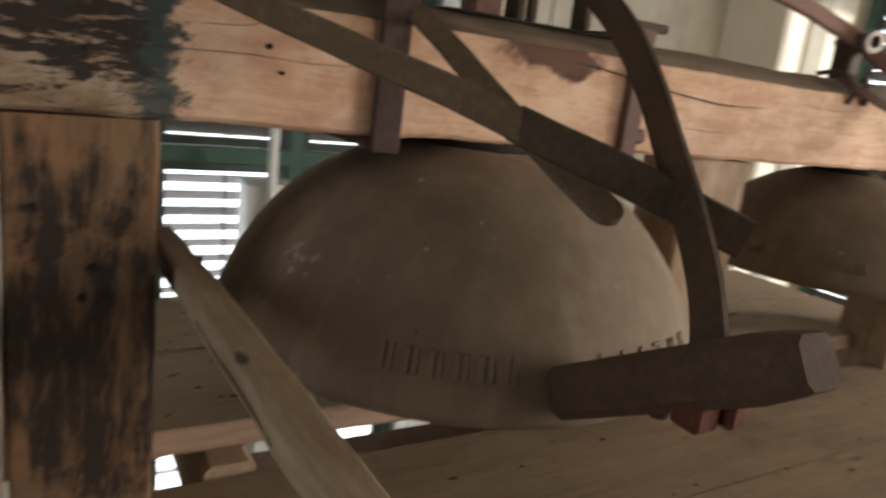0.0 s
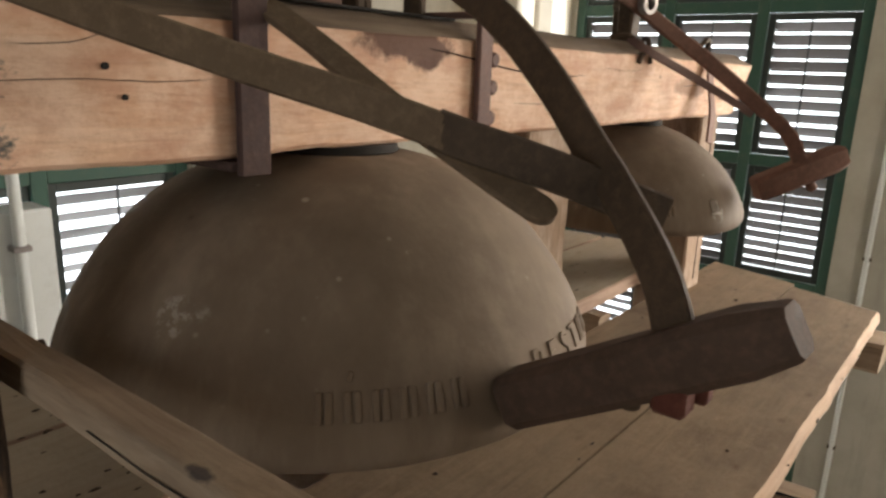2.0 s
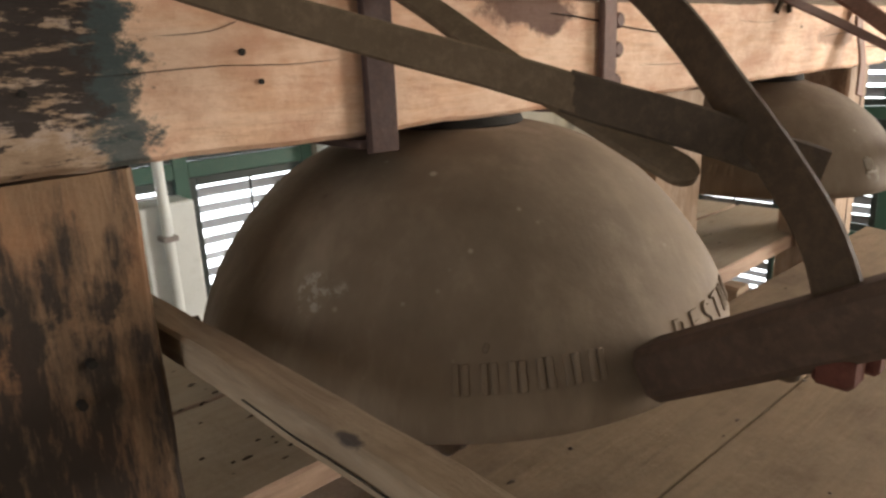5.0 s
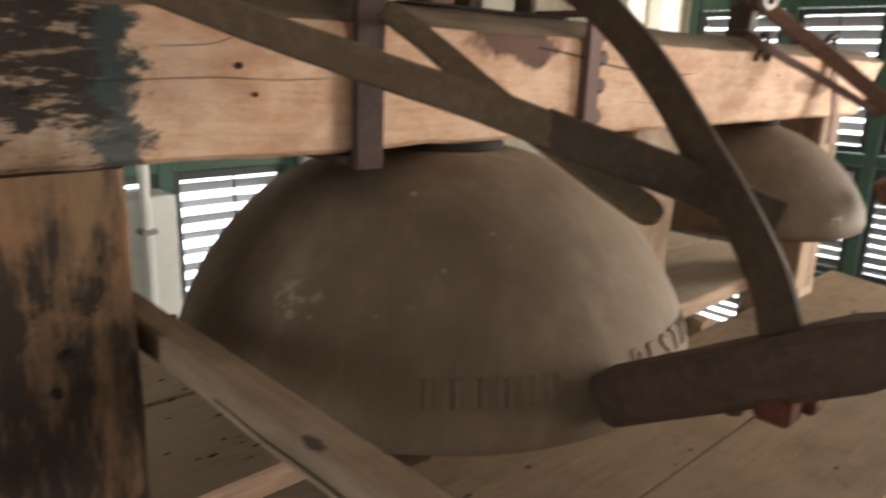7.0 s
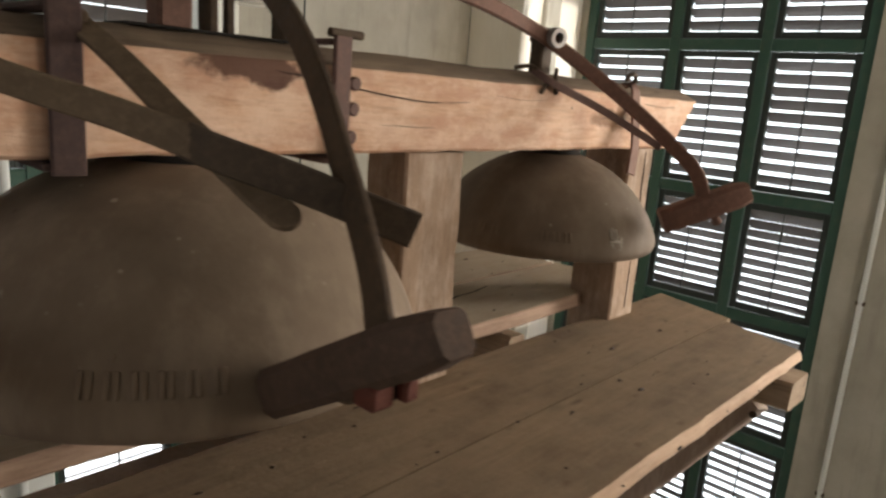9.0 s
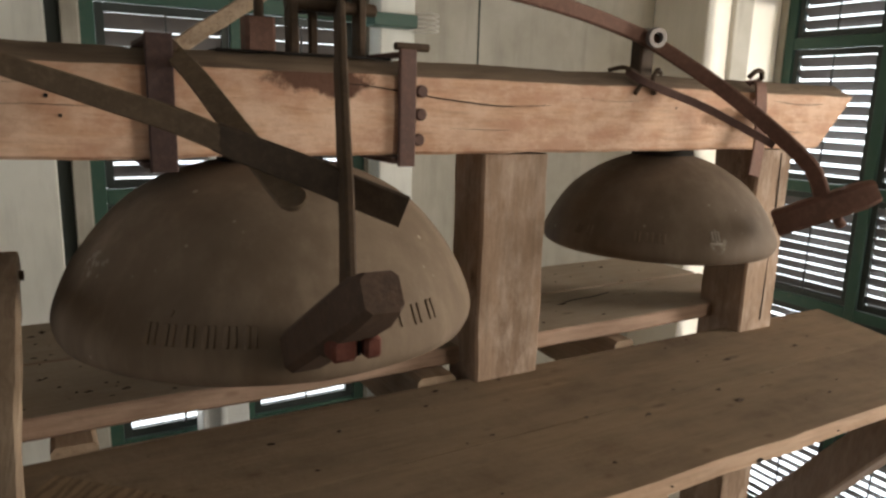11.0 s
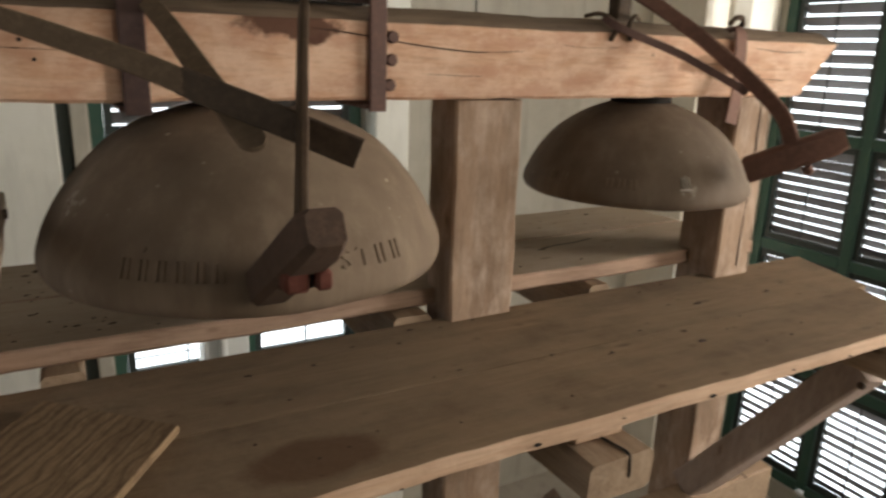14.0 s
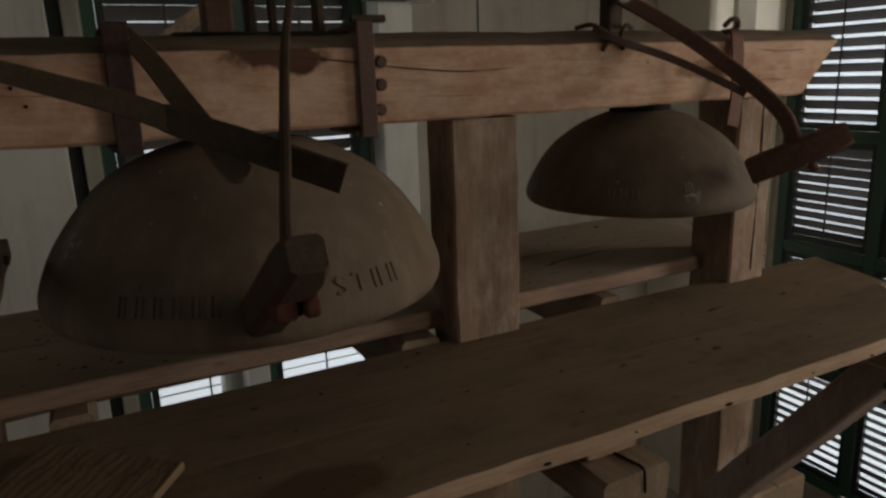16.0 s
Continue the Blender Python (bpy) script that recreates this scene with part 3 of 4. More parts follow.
def beam_thing():
    top = tagged(base_of("bell_beam", (1.4, 1.23, 1.45)), "thick hewn orange-brown timber beam carrying both bells", "beam")
    n = 90
    sec = [(1.13, 1.458), (1.138, 1.450), (1.33, 1.450), (1.34, 1.46), (1.34, 1.66), (1.325, 1.688), (1.205, 1.690), (1.134, 1.648), (1.13, 1.640)]
    bm = bmesh.new()
    rings = []
    for i in range(n + 1):
        f = i / n
        ring = []
        for y, z in sec:
            # the far end is broken away below
            end = 3.08 - 0.19 * max(0.0, (1.64 - z) / 0.19) ** 2.0 + 0.02 * noise.noise(Vector((y * 30, z * 30, 0)))
            x = -0.75 + f * (end + 0.75)
            q = Vector((x, y, z + 0.004 * f))
            q += hewn(q)
            ring.append(bm.verts.new(q))
        rings.append(ring)
    k = len(sec)
    for a, b in zip(rings, rings[1:]):
        for j in range(k):
            fc = bm.faces.new((a[j], a[(j + 1) % k], b[(j + 1) % k], b[j]))
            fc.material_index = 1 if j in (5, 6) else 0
    bm.faces.new(rings[0])
    bm.faces.new(rings[-1])
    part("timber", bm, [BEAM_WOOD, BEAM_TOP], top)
    # long drying crack
    def crack(points, w):
        bm = bmesh.new()
        sec = [(-w, 0), (0, w * 0.35), (w, 0), (0, -w * 0.35)]
        path = [on_beam(p.x, p.z) for p in smooth_path(points, 6)]
        sc = [(1, min(1.0, 6 * min(i, len(path) - 1 - i) / len(path)) + 0.1) for i in range(len(path))]
        return part("crack", sweep(path, sec, (0, 0, 1), 0.0015, 3.0, bm, sc), BLACK_PAD, top)
    crack([(0.98, 1.131, 1.628), (1.10, 1.131, 1.618), (1.25, 1.131, 1.598), (1.42, 1.131, 1.583), (1.52, 1.131, 1.584), (1.62, 1.131, 1.588)], 0.0045)
    crack([(0.12, 1.131, 1.556), (0.30, 1.131, 1.563), (0.42, 1.131, 1.562), (0.52, 1.131, 1.566)], 0.0013)
    crack([(0.24, 1.131, 1.602), (0.31, 1.131, 1.606), (0.36, 1.131, 1.622)], 0.0012)
    crack([(2.30, 1.131, 1.56), (2.48, 1.131, 1.568), (2.62, 1.131, 1.556)], 0.0025)
    crack([(1.72, 1.131, 1.612), (1.86, 1.131, 1.605), (1.99, 1.131, 1.61)], 0.001)
    crack([(2.55, 1.131, 1.51), (2.70, 1.131, 1.518), (2.80, 1.131, 1.512)], 0.003)
    crack([(1.28, 1.131, 1.52), (1.45, 1.131, 1.516), (1.56, 1.131, 1.521)], 0.0015)
    crack([(2.62, 1.131, 1.625), (2.78, 1.131, 1.615), (2.92, 1.131, 1.62)], 0.003)
    for x, z, r in ((0.352, 1.58, 0.0048), (0.375, 1.541, 0.004), (1.639, 1.50, 0.0045), (0.09, 1.545, 0.0045), (2.13, 1.59, 0.003), (2.66, 1.53, 0.004), (2.55, 1.60, 0.005)):
        q = on_beam(x, z)
        part("nail_hole", cylinder(q + Vector((0, -0.0006, 0)), q + Vector((0, 0.006, 0)), r, 9), BLACK_PAD, top)
    return top


beam_thing()


def post_thing(name, x0, x1, y0, y1, z0, z1, mat, label, seed):
    th = tagged(base_of(name, ((x0 + x1) / 2, (y0 + y1) / 2, z0)), label, "post")
    bm = timber(((x0 + x1) / 2, (y0 + y1) / 2, z0), ((x0 + x1) / 2, (y0 + y1) / 2, z1), x1 - x0, y1 - y0, (0, 1, 0), 0.008, 0.004, seed)
    part("timber", bm, mat, th)
    return th


PLAT = 0.765
lp = post_thing("timber_post", -0.02, 0.194, 1.135, 1.355, ZF, 1.448, OLD_POST, "tarred and charred timber post under the beam", 1.0)
# Thin pale strip runs down the post's left edge.
part("pale_batten", timber((-0.033, 1.155, 0.70), (-0.033, 1.155, 1.44), 0.02, 0.036, (0, 1, 0), 0.004, 0.006, 5.0), BRACE_WOOD, lp, "pale uneven strip down the left edge")
for x, z in ((0.023, 1.313), (0.105, 1.221), (0.086, 1.172)):
    part("nail", cylinder((x, 1.122, z), (x, 1.136, z), 0.006, 8), BLACK_PAD, lp)
p1 = post_thing("timber_post", 1.418, 1.652, 1.164, 1.325, ZF, 1.449, POST_WOOD, "pale squared timber post between the two bells", 2.0)
p2 = post_thing("timber_post", 2.585, 2.775, 1.138, 1.335, ZF, 1.451, POST_WOOD, "pale cracked timber post under the beam end", 3.0)
part("crack", sweep(smooth_path([(2.70, 1.137, 0.80), (2.705, 1.137, 1.0), (2.712, 1.137, 1.2), (2.708, 1.137, 1.44)], 4), [(-0.004, 0), (0, 0.002), (0.004, 0), (0, -0.002)], (0, 1, 0), 0.002, 1.0), BLACK_PAD, p2)


def plank_thing(name, x0, x1, y0, y1, z, thick, mat, edge, label, seed, front_wave=0.0, ease=0.010, skew=0.0):
    """A board whose front edge is waney."""
    bm = bmesh.new()
    n = max(8, int((x1 - x0) / 0.05))
    rings = []
    for i in range(n + 1):
        x = x0 + (x1 - x0) * i / n
        yf = y0 + front_wave * (noise.noise(Vector((x * 2.2, seed, 0))) + 0.4 * noise.noise(Vector((x * 11.0, seed, 3))))
        dz = (0.006 if ease > 0.005 else 0.0) * noise.noise(Vector((x * 1.7, seed, 7)))
        sec = [(yf + ease * 0.4, z - ease * 0.6 + dz), (yf + ease, z + dz), (y1 - 0.0015, z), (y1, z - 0.002), (y1, z - thick), (yf + 0.012, z - thick + dz), (yf, z - thick + 0.010 + dz)]
        ring = []
        for y, zz in sec:
            xe = x
            if i in (0, n):
                xe += 0.02 * noise.noise(Vector((y * 9.0, seed, i))) + (skew * (y - y0) / (y1 - y0) if i else 0.0)
            ring.append(bm.verts.new((xe, y, zz)))
        rings.append(ring)
    k = 7
    for a, b in zip(rings, rings[1:]):
        for j in range(k):
            f = bm.faces.new((a[j], a[(j + 1) % k], b[(j + 1) % k], b[j]))
            f.material_index = 1 if j in (5, 6) or (j == 0 and ease > 0.005) else 0
    for r in (rings[0], rings[-1]):
        f = bm.faces.new(r)
        f.material_index = 1
    return tagged(part(name, bm, [mat, edge], None), label, "plank", "platform planks")


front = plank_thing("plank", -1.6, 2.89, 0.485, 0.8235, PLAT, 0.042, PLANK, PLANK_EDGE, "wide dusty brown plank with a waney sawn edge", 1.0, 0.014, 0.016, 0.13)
for x, w, z in ((1.27, 0.016, 0.742), (1.83, 0.022, 0.738), (0.93, 0.009, 0.735), (2.16, 0.008, 0.744), (2.42, 0.012, 0.738), (1.52, 0.006, 0.750), (0.66, 0.010, 0.744)):
    yf = 0.485 + 0.014 * (noise.noise(Vector((x * 2.2, 1.0, 0))) + 0.4 * noise.noise(Vector((x * 11.0, 1.0, 3))))
    bm = lathe([(0.0, -0.004), (w * 0.5, -0.004), (w * 0.5, 0.0015), (0.0, 0.0015)], (0, 0), 9)
    bm.transform(Matrix.Translation((x, yf + 0.001, z)) @ pose(0, 0, 0, 90, 0, 0) @ Matrix.Diagonal((1.3, 0.45, 1, 1)))
    part("edge_knot", bm, BLACK_PAD, front, "dark knot hole")

plank_thing("plank", -1.6, 3.07, 0.8285, 1.205, PLAT - 0.0015, 0.034, PLANK, PLANK, "wide dusty brown platform plank beside the posts", 5.0, 0.0, 0.002, 0.12)
rear = plank_thing("plank", -0.075, 2.95, 1.262, 1.648, 0.845, 0.058, REAR_PLANK, REAR_EDGE, "greyish dusty plank with a pinkish sawn edge", 9.0, 0.006)
plank_thing("plank", -0.083, 2.95, 1.672, 2.05, 0.842, 0.055, REAR_PLANK, REAR_EDGE, "greyish dusty plank beneath the bells", 13.0, 0.0, 0.003)


part("crack", sweep(smooth_path([(2.00, 1.50, 0.8455), (2.10, 1.53, 0.8455), (2.20, 1.535, 0.8455), (2.31, 1.56, 0.8455)], 5), [(-0.004, 0), (0, 0.001), (0.004, 0), (0, -0.001)], (0, 0, 1), 0.001, 8.0), BLACK_PAD, rear, "dark drying crack")
lower = plank_thing("plank", 0.405, 1.245, 1.01, 1.50, 0.625, 0.028, BRACE_WOOD, REAR_EDGE, "pale lower board lying on the bearer beam", 17.0, 0.0, 0.004)
part("crack", sweep(straight((0.42, 1.31, 0.6255), (1.23, 1.318, 0.6255), 12), [(-0.003, 0), (0, 0.0012), (0.003, 0), (0, -0.0012)], (0, 0, 1), 0.001, 6.0), BLACK_PAD, lower, "dark split in the board")


def joist_thing(x0, x1, y0, y1, z0, z1, seed, label):
    th = tagged(base_of("joist", ((x0 + x1) / 2, y0, z0)), label, "joist", "platform joists")
    bm = timber(((x0 + x1) / 2, y0, (z0 + z1) / 2), ((x0 + x1) / 2, y1, (z0 + z1) / 2), x1 - x0, z1 - z0, (0, 0, 1), 0.012, 0.006, seed)
    part("timber", bm, JOIST, th)
    return th


j1 = joist_thing(1.375, 1.57, 0.43, 1.13, 0.585, 0.689, 1.0, "squared joist end with a drying crack below the planks")
part("crack", sweep(smooth_path([(1.498, 0.428, 0.63), (1.495, 0.427, 0.665), (1.492, 0.433, 0.692), (1.487, 0.48, 0.6925), (1.475, 0.54, 0.692)], 4), [(-0.004, 0), (0, 0.003), (0.004, 0), (0, -0.003)], (0, 1, 0)), BLACK_PAD, j1)
part("spacer", block((1.40, 0.515, 0.690), (1.55, 1.12, 0.721), 0.004), PLANK_EDGE, j1, "thin packing board")
joist_thing(2.63, 2.82, 0.44, 1.13, 0.61, 0.716, 2.0, "squared joist end under the platform tip")
for x0, x1, k in ((0.30, 0.40, 3.0), (1.25, 1.38, 4.0), (2.03, 2.12, 5.0), (-0.9, -0.78, 6.0)):
    if x1 < 1.0:
        joist_thing(x0, x1, 0.58, 1.19, 0.60, 0.722, k, "pale joist under the front planks")
    if x1 > 0:
        joist_thing(x0, x1, 1.215, 2.04, 0.60, 0.784, k + 4, "pale joist under the rear planks")
for y, z, h in ((2.0, 0.548, 0.095), (1.065, 0.50, 0.19)):
    bm = timber((-0.05 if y > 1.5 else -1.6, y, z), (2.95, y, z), 0.12, h, (0, 0, 1), 0.008, 0.004, 8.0 + y)
    tagged(part("bearer_beam", bm, JOIST, None), "grey timber bearer under the platform joists", "beam")
brace = tagged(base_of("knee_brace", (2.68, 1.1, -0.2)), "diagonal timber brace from joist to post", "brace")
part("timber", timber((2.715, 0.585, 0.60), (2.56, 1.10, -0.13), 0.11, 0.12, (0, 1, 0), 0.008, 0.004, 9.0), BRACE_WOOD, brace)
part("bolt", cylinder((2.648, 0.555, 0.555), (2.664, 0.555, 0.555), 0.014, 10, bevel=0.003), IRON, brace)
girt = tagged(base_of("girt", (2.2, 1.08, -0.37)), "horizontal timber girt bolted across the posts", "beam")
part("timber", timber((1.30, 1.08, -0.25), (3.0, 1.08, -0.25), 0.105, 0.24, (0, 0, 1), 0.008, 0.004, 10.0), JOIST, girt)
part("bolt", cylinder((2.70, 1.008, -0.235), (2.70, 1.03, -0.235), 0.018, 10, bevel=0.004), IRON, girt)
part("bolt", timber((2.71, 1.016, -0.24), (2.76, 1.012, -0.262), 0.014, 0.012, (0, 1, 0), 0.002, 0.001), IRON, girt)
off = timber((1.32, 0.62, 0.38), (1.45, 0.60, 0.475), 0.06, 0.045, (0, 1, 0), 0.004, 0.003, 31.0)
part("strut", off, BRACE_WOOD, j1, "small pale strut end")
rail = tagged(base_of("side_rail", (0.233, 1.3, 1.15)), "weathered squared timber rail fixed to the tarred post", "rail")
part("timber", timber((0.243, 1.44, 1.1865), (0.303, -1.6, 1.1885), 0.052, 0.049, (0, 0, 1), 0.005, 0.004, 11.0), RAIL_WOOD, rail)
part("bolt", cylinder((0.270, 1.23, 1.195), (0.282, 1.23, 1.195), 0.011, 8), IRON, rail)
part("crack", sweep(smooth_path([(0.2245, 0.98, 1.180), (0.2268, 0.86, 1.176), (0.2285, 0.76, 1.179), (0.2315, 0.62, 1.174)], 5), [(-0.0012, 0), (0, 0.0013), (0.0012, 0), (0, -0.0013)], (0, 0, 1), 0.002, 2.0), BLACK_PAD, rail)
bm = bmesh.new()
lo = [(0.566, 0.838), (0.309, 1.085), (0.068, 0.770), (0.334, 0.492)]
low = [bm.verts.new((x, y, PLAT + 0.003)) for x, y in lo]
high = [bm.verts.new((x, y, PLAT + 0.024)) for x, y in lo]
bm.faces.new(low)
bm.faces.new(high)
for i in range(4):
    bm.faces.new((low[i], low[(i + 1) % 4], high[(i + 1) % 4], high[i]))
bmesh.ops.bevel(bm, geom=list(bm.edges), offset=0.004, segments=1, affect="EDGES")
turn = pose(0.309, 1.085, PLAT, 0, 0, 55)
bm.transform(turn.inverted())
loose = part("loose_board", bm, STUB_WOOD, None)
loose.matrix_world = turn
tagged(loose, "loose rough-sawn board lying across the planks", "board")

# ---------- bells ----------


def radius_at(profile, z):
    for (r0, z0), (r1, z1) in zip(profile, profile[1:]):
        if min(z0, z1) <= z <= max(z0, z1) and abs(z1 - z0) > 1e-6:
            return r0 + (r1 - r0) * (z - z0) / (z1 - z0), math.atan2(r0 - r1, z1 - z0)
    return profile[0][0], 0.0


def bell_thing(name, centre, outer, wall, mat, label, crown):
    th = tagged(base_of(name, (*centre, outer[0][1])), label, "bell", "clock bells")
    inner = [(max(r - wall, 0.0) if r > wall else 0.0, z - wall * (0.35 if r > 0.3 else 1.0)) for r, z in outer]
    inner[0] = (outer[0][0] - wall, outer[0][1])
    curve = [(p.x, p.y) for p in smooth_path([(r, z, 0) for r, z in outer], 5)]
    inn = [(p.x, p.y) for p in smooth_path([(r, z, 0) for r, z in inner], 3)]
    lip = [(outer[0][0] - wall, outer[0][1] - 0.004), (outer[0][0] - 0.006, outer[0][1] - 0.004)]
    bm = lathe([(max(r, 0), z) for r, z in inn[::-1]] + lip + [(max(r, 0), z) for r, z in curve], centre)
    for v in bm.verts:
        v.co += noise.noise_vector(v.co * 6.0) * 0.0025
    body = part("bell_body", bm, mat, th)
    part("crown_pad", lathe([(0.0, crown[1]), (crown[0] * 0.9, crown[1]), (crown[0], crown[1] + 0.006), (crown[0] * 0.96, crown[2]), (0.0, crown[2])], centre, 40), BLACK_PAD, th, "dark packing under the beam")
    part("hanger_bolt", cylinder((*centre, crown[1] - 0.12), (*centre, crown[1]), 0.018), IRON, th)
    return body, curve


BELL1_OUT = [(0.500, 1.066), (0.509, 1.085), (0.510, 1.115), (0.497, 1.155), (0.475, 1.200), (0.443, 1.248), (0.400, 1.300), (0.350, 1.347), (0.295, 1.382), (0.235, 1.409), (0.17, 1.428), (0.12, 1.436), (0.0, 1.440)]
BELL1_OUT = [(max(r - 0.001, 0.0), 1.44 - (1.44 - z) * 1.06) for r, z in BELL1_OUT]
bell1, curve1 = bell_thing("great_bell", BELL_1, BELL1_OUT, 0.035, BELL_BRONZE, "large dusty brown hemispherical bell with raised lettering", (0.13, 1.432, 1.452))
BELL2_OUT = [(0.388, 1.128), (0.396, 1.145), (0.394, 1.170), (0.376, 1.212), (0.345, 1.265), (0.296, 1.325), (0.240, 1.368), (0.180, 1.402), (0.115, 1.427), (0.09, 1.433), (0.0, 1.436)]
bell2, curve2 = bell_thing("small_bell", BELL_2, BELL2_OUT, 0.03, BELL_DARK, "smaller grey-brown hemispherical bell hung from the beam", (0.105, 1.428, 1.453))


def on_bell(centre, curve, angle, z):
    """Where a mark sits on a bell: a frame with x along the rim, y up the wall and z outwards."""
    r, lean = radius_at(curve, z)
    a = radians(angle)
    out = Vector((math.cos(a) * math.cos(lean), math.sin(a) * math.cos(lean), math.sin(lean)))
    along = Vector((-math.sin(a), math.cos(a), 0))
    up = out.cross(along)
    m = Matrix((along, up, out)).transposed().to_4x4()
    m.translation = Vector((centre[0] + r * math.cos(a), centre[1] + r * math.sin(a), z))
    return m


def bar_mark(th, centre, curve, angle, z, w, h, lean=0.0, name="letter_bar", mat=None):
    m = on_bell(centre, curve, angle, z) @ pose(0, 0, 0, 0, 0, lean)
    bm = block((-w / 2, -h / 2, -0.006), (w / 2, h / 2, 0.004), 0.0016)
    bm.transform(m)
    part(name, bm, mat or BELL_BRONZE, th)


for i in range(6):
    a = -133.7 + 4.55 * i
    for k in (-0.8, 0.8):
        bar_mark(bell1, BELL_1, curve1, a + k, 1.140, 0.0105, 0.044)
bar_mark(bell1, BELL_1, curve1, -129.4, 1.178, 0.008, 0.014, -20)


def letter(th, centre, curve, text, angle, z, size):
    data = bpy.data.curves.new("letter", "FONT")
    data.body, data.size, data.extrude, data.align_x, data.align_y = text, size, 0.003, "CENTER", "CENTER"
    tmp = bpy.data.objects.new("letter", data)
    scene.collection.objects.link(tmp)
    bpy.context.view_layer.update()
    me = bpy.data.meshes.new_from_object(tmp.evaluated_get(bpy.context.evaluated_depsgraph_get()))
    bpy.data.objects.remove(tmp)
    bm = bmesh.new()
    bm.from_mesh(me)
    bpy.data.meshes.remove(me)
    bm.transform(on_bell(centre, curve, angle, z))
    part("letter", bm, BELL_BRONZE, th, smooth=False)


for i, ch in enumerate("PEST"):
    letter(bell1, BELL_1, curve1, ch, -91.2 + 5.6 * i, 1.142, 0.062)
for i in (4, 5):
    for k in (-1.0, 1.0):
        bar_mark(bell1, BELL_1, curve1, -91.2 + 5.6 * i + k, 1.142, 0.009, 0.044)
for a in (-176, -169, -145, -139.5, -134):
    for k in (-1.2, 1.2):
        bar_mark(bell2, BELL_2, curve2, a + k, 1.20, 0.007, 0.032)
for k in (-1.6, 0.0, 1.6):
    bar_mark(bell2, BELL_2, curve2, -109.5 + k, 1.212, 0.006, 0.032 if k else 0.042, mat=CHALK)
bar_mark(bell2, BELL_2, curve2, -109.5, 1.19, 0.04, 0.007, mat=CHALK)

# ---------- hammers and springs ----------


def flat_bar(points, w, t, up, n=6, scales=None):
    return sweep(smooth_path(points, n), ring_section(w, t, min(t, w) * 0.25), up, 0.0012, 4.0, scales=scales)


def head_mesh(tip, rear, w, h, up):
    tip, rear = Vector(tip), Vector(rear)
    ks = [(0.0, 0.9), (0.025, 1.0), (0.86, 1.0), (0.985, 0.80), (1.0, 0.74)]
    return sweep([tip.lerp(rear, k) for k, _ in ks], ring_section(w, h, min(w, h) * 0.16), up, 0.002, 2.0, scales=[(s, s) for _, s in ks])


big = tagged(base_of("great_hammer", (0.75, 0.55, 1.2)), "heavy dark forged hammer on a bent shaft at the great bell", "hammer")
head = part("hammer_head", head_mesh((0.742, 0.742, 1.112), (0.741, 0.372, 1.322), 0.082, 0.082, (0, 0, 1)), HEAD_IRON, big)
sh = [(0.747, 0.500, 1.225), (0.749, 0.520, 1.30), (0.760, 0.552, 1.358), (0.783, 0.615, 1.428), (0.811, 0.695, 1.505), (0.842, 0.782, 1.587), (0.880, 0.886, 1.664), (0.930, 1.015, 1.730), (0.985, 1.16, 1.79), (1.02, 1.25, 1.815)]
part("shaft", flat_bar(sh, 0.017, 0.056, (0, -0.6, 0.8), 5), IRON, big)
part("wedge_nut", block((0.705, 0.475, 1.182), (0.748, 0.52, 1.222), 0.006), RED_OXIDE, head, "red oxide nut under the head")
part("wedge_nut", block((0.757, 0.465, 1.186), (0.785, 0.505, 1.222), 0.005), RED_OXIDE, head, "red oxide nut under the head")
part("slot", block((0.7485, 0.482, 1.188), (0.7565, 0.51, 1.222), 0.002), BLACK_PAD, head, "dark slot between the nuts")
part("stub", cylinder((0.728, 0.556, 1.17), (0.728, 0.548, 1.215), 0.017, 12, bevel=0.003), IRON, head, "dark iron stub under the head")
part("pivot_axle", cylinder((0.88, 1.25, 1.815), (1.12, 1.25, 1.815), 0.016, bevel=0.003), IRON, big)
for x in (0.895, 1.075):
    part("bearing", timber((x, 1.25, 1.688), (x, 1.25, 1.86), 0.022, 0.05, (0, 1, 0), 0.004, 0.001), IRON, big)

spring = tagged(base_of("check_spring", (0.3, 1.0, 1.6)), "long flat iron spring bar crossing before the beam", "spring bar")
sp = [(-0.10, 1.128, 1.752), (0.12, 1.06, 1.692), (0.305, 0.989, 1.627), (0.414, 0.937, 1.590), (0.543, 0.862, 1.546), (0.652, 0.765, 1.497), (0.756, 0.682, 1.454), (0.886, 0.596, 1.396)]
part("leaf", flat_bar(sp, 0.012, 0.046, (0, 0, 1), 6, [(1, 0.75 + 0.48 * i / 42) for i in range(43)]), BAR_IRON, spring)
part("dark_end", flat_bar([(0.612, 0.803, 1.5165)] + sp[5:], 0.0135, 0.0575, (0, 0, 1), 6, [(1, 0.93 + 0.08 * i / 18) for i in range(19)]), DARK_BAR, spring, "darkened end of the bar")
part("fixing_lug", block((-0.12, 1.115, 1.69), (-0.06, 1.20, 1.78), 0.006), IRON, spring)

stop = tagged(base_of("stop_bar", (0.6, 1.13, 1.68)), "flat iron stop bar sloping down from the strap", "stop bar")
bar_path = smooth_path([(0.583, 1.175, 1.705), (0.593, 1.145, 1.684), (0.63, 1.051, 1.622), (0.672, 0.915, 1.527), (0.704, 0.765, 1.444)], 6)
tail = (Vector((0.722, 0.690, 1.404)) - bar_path[-1])
bar_path += [bar_path[-1] + tail * k for k in (0.3, 0.78)]
bar_path += [bar_path[-1] + tail.normalized() * 0.027 * math.sin(radians(k)) for k in (20, 40, 58, 72, 84)]
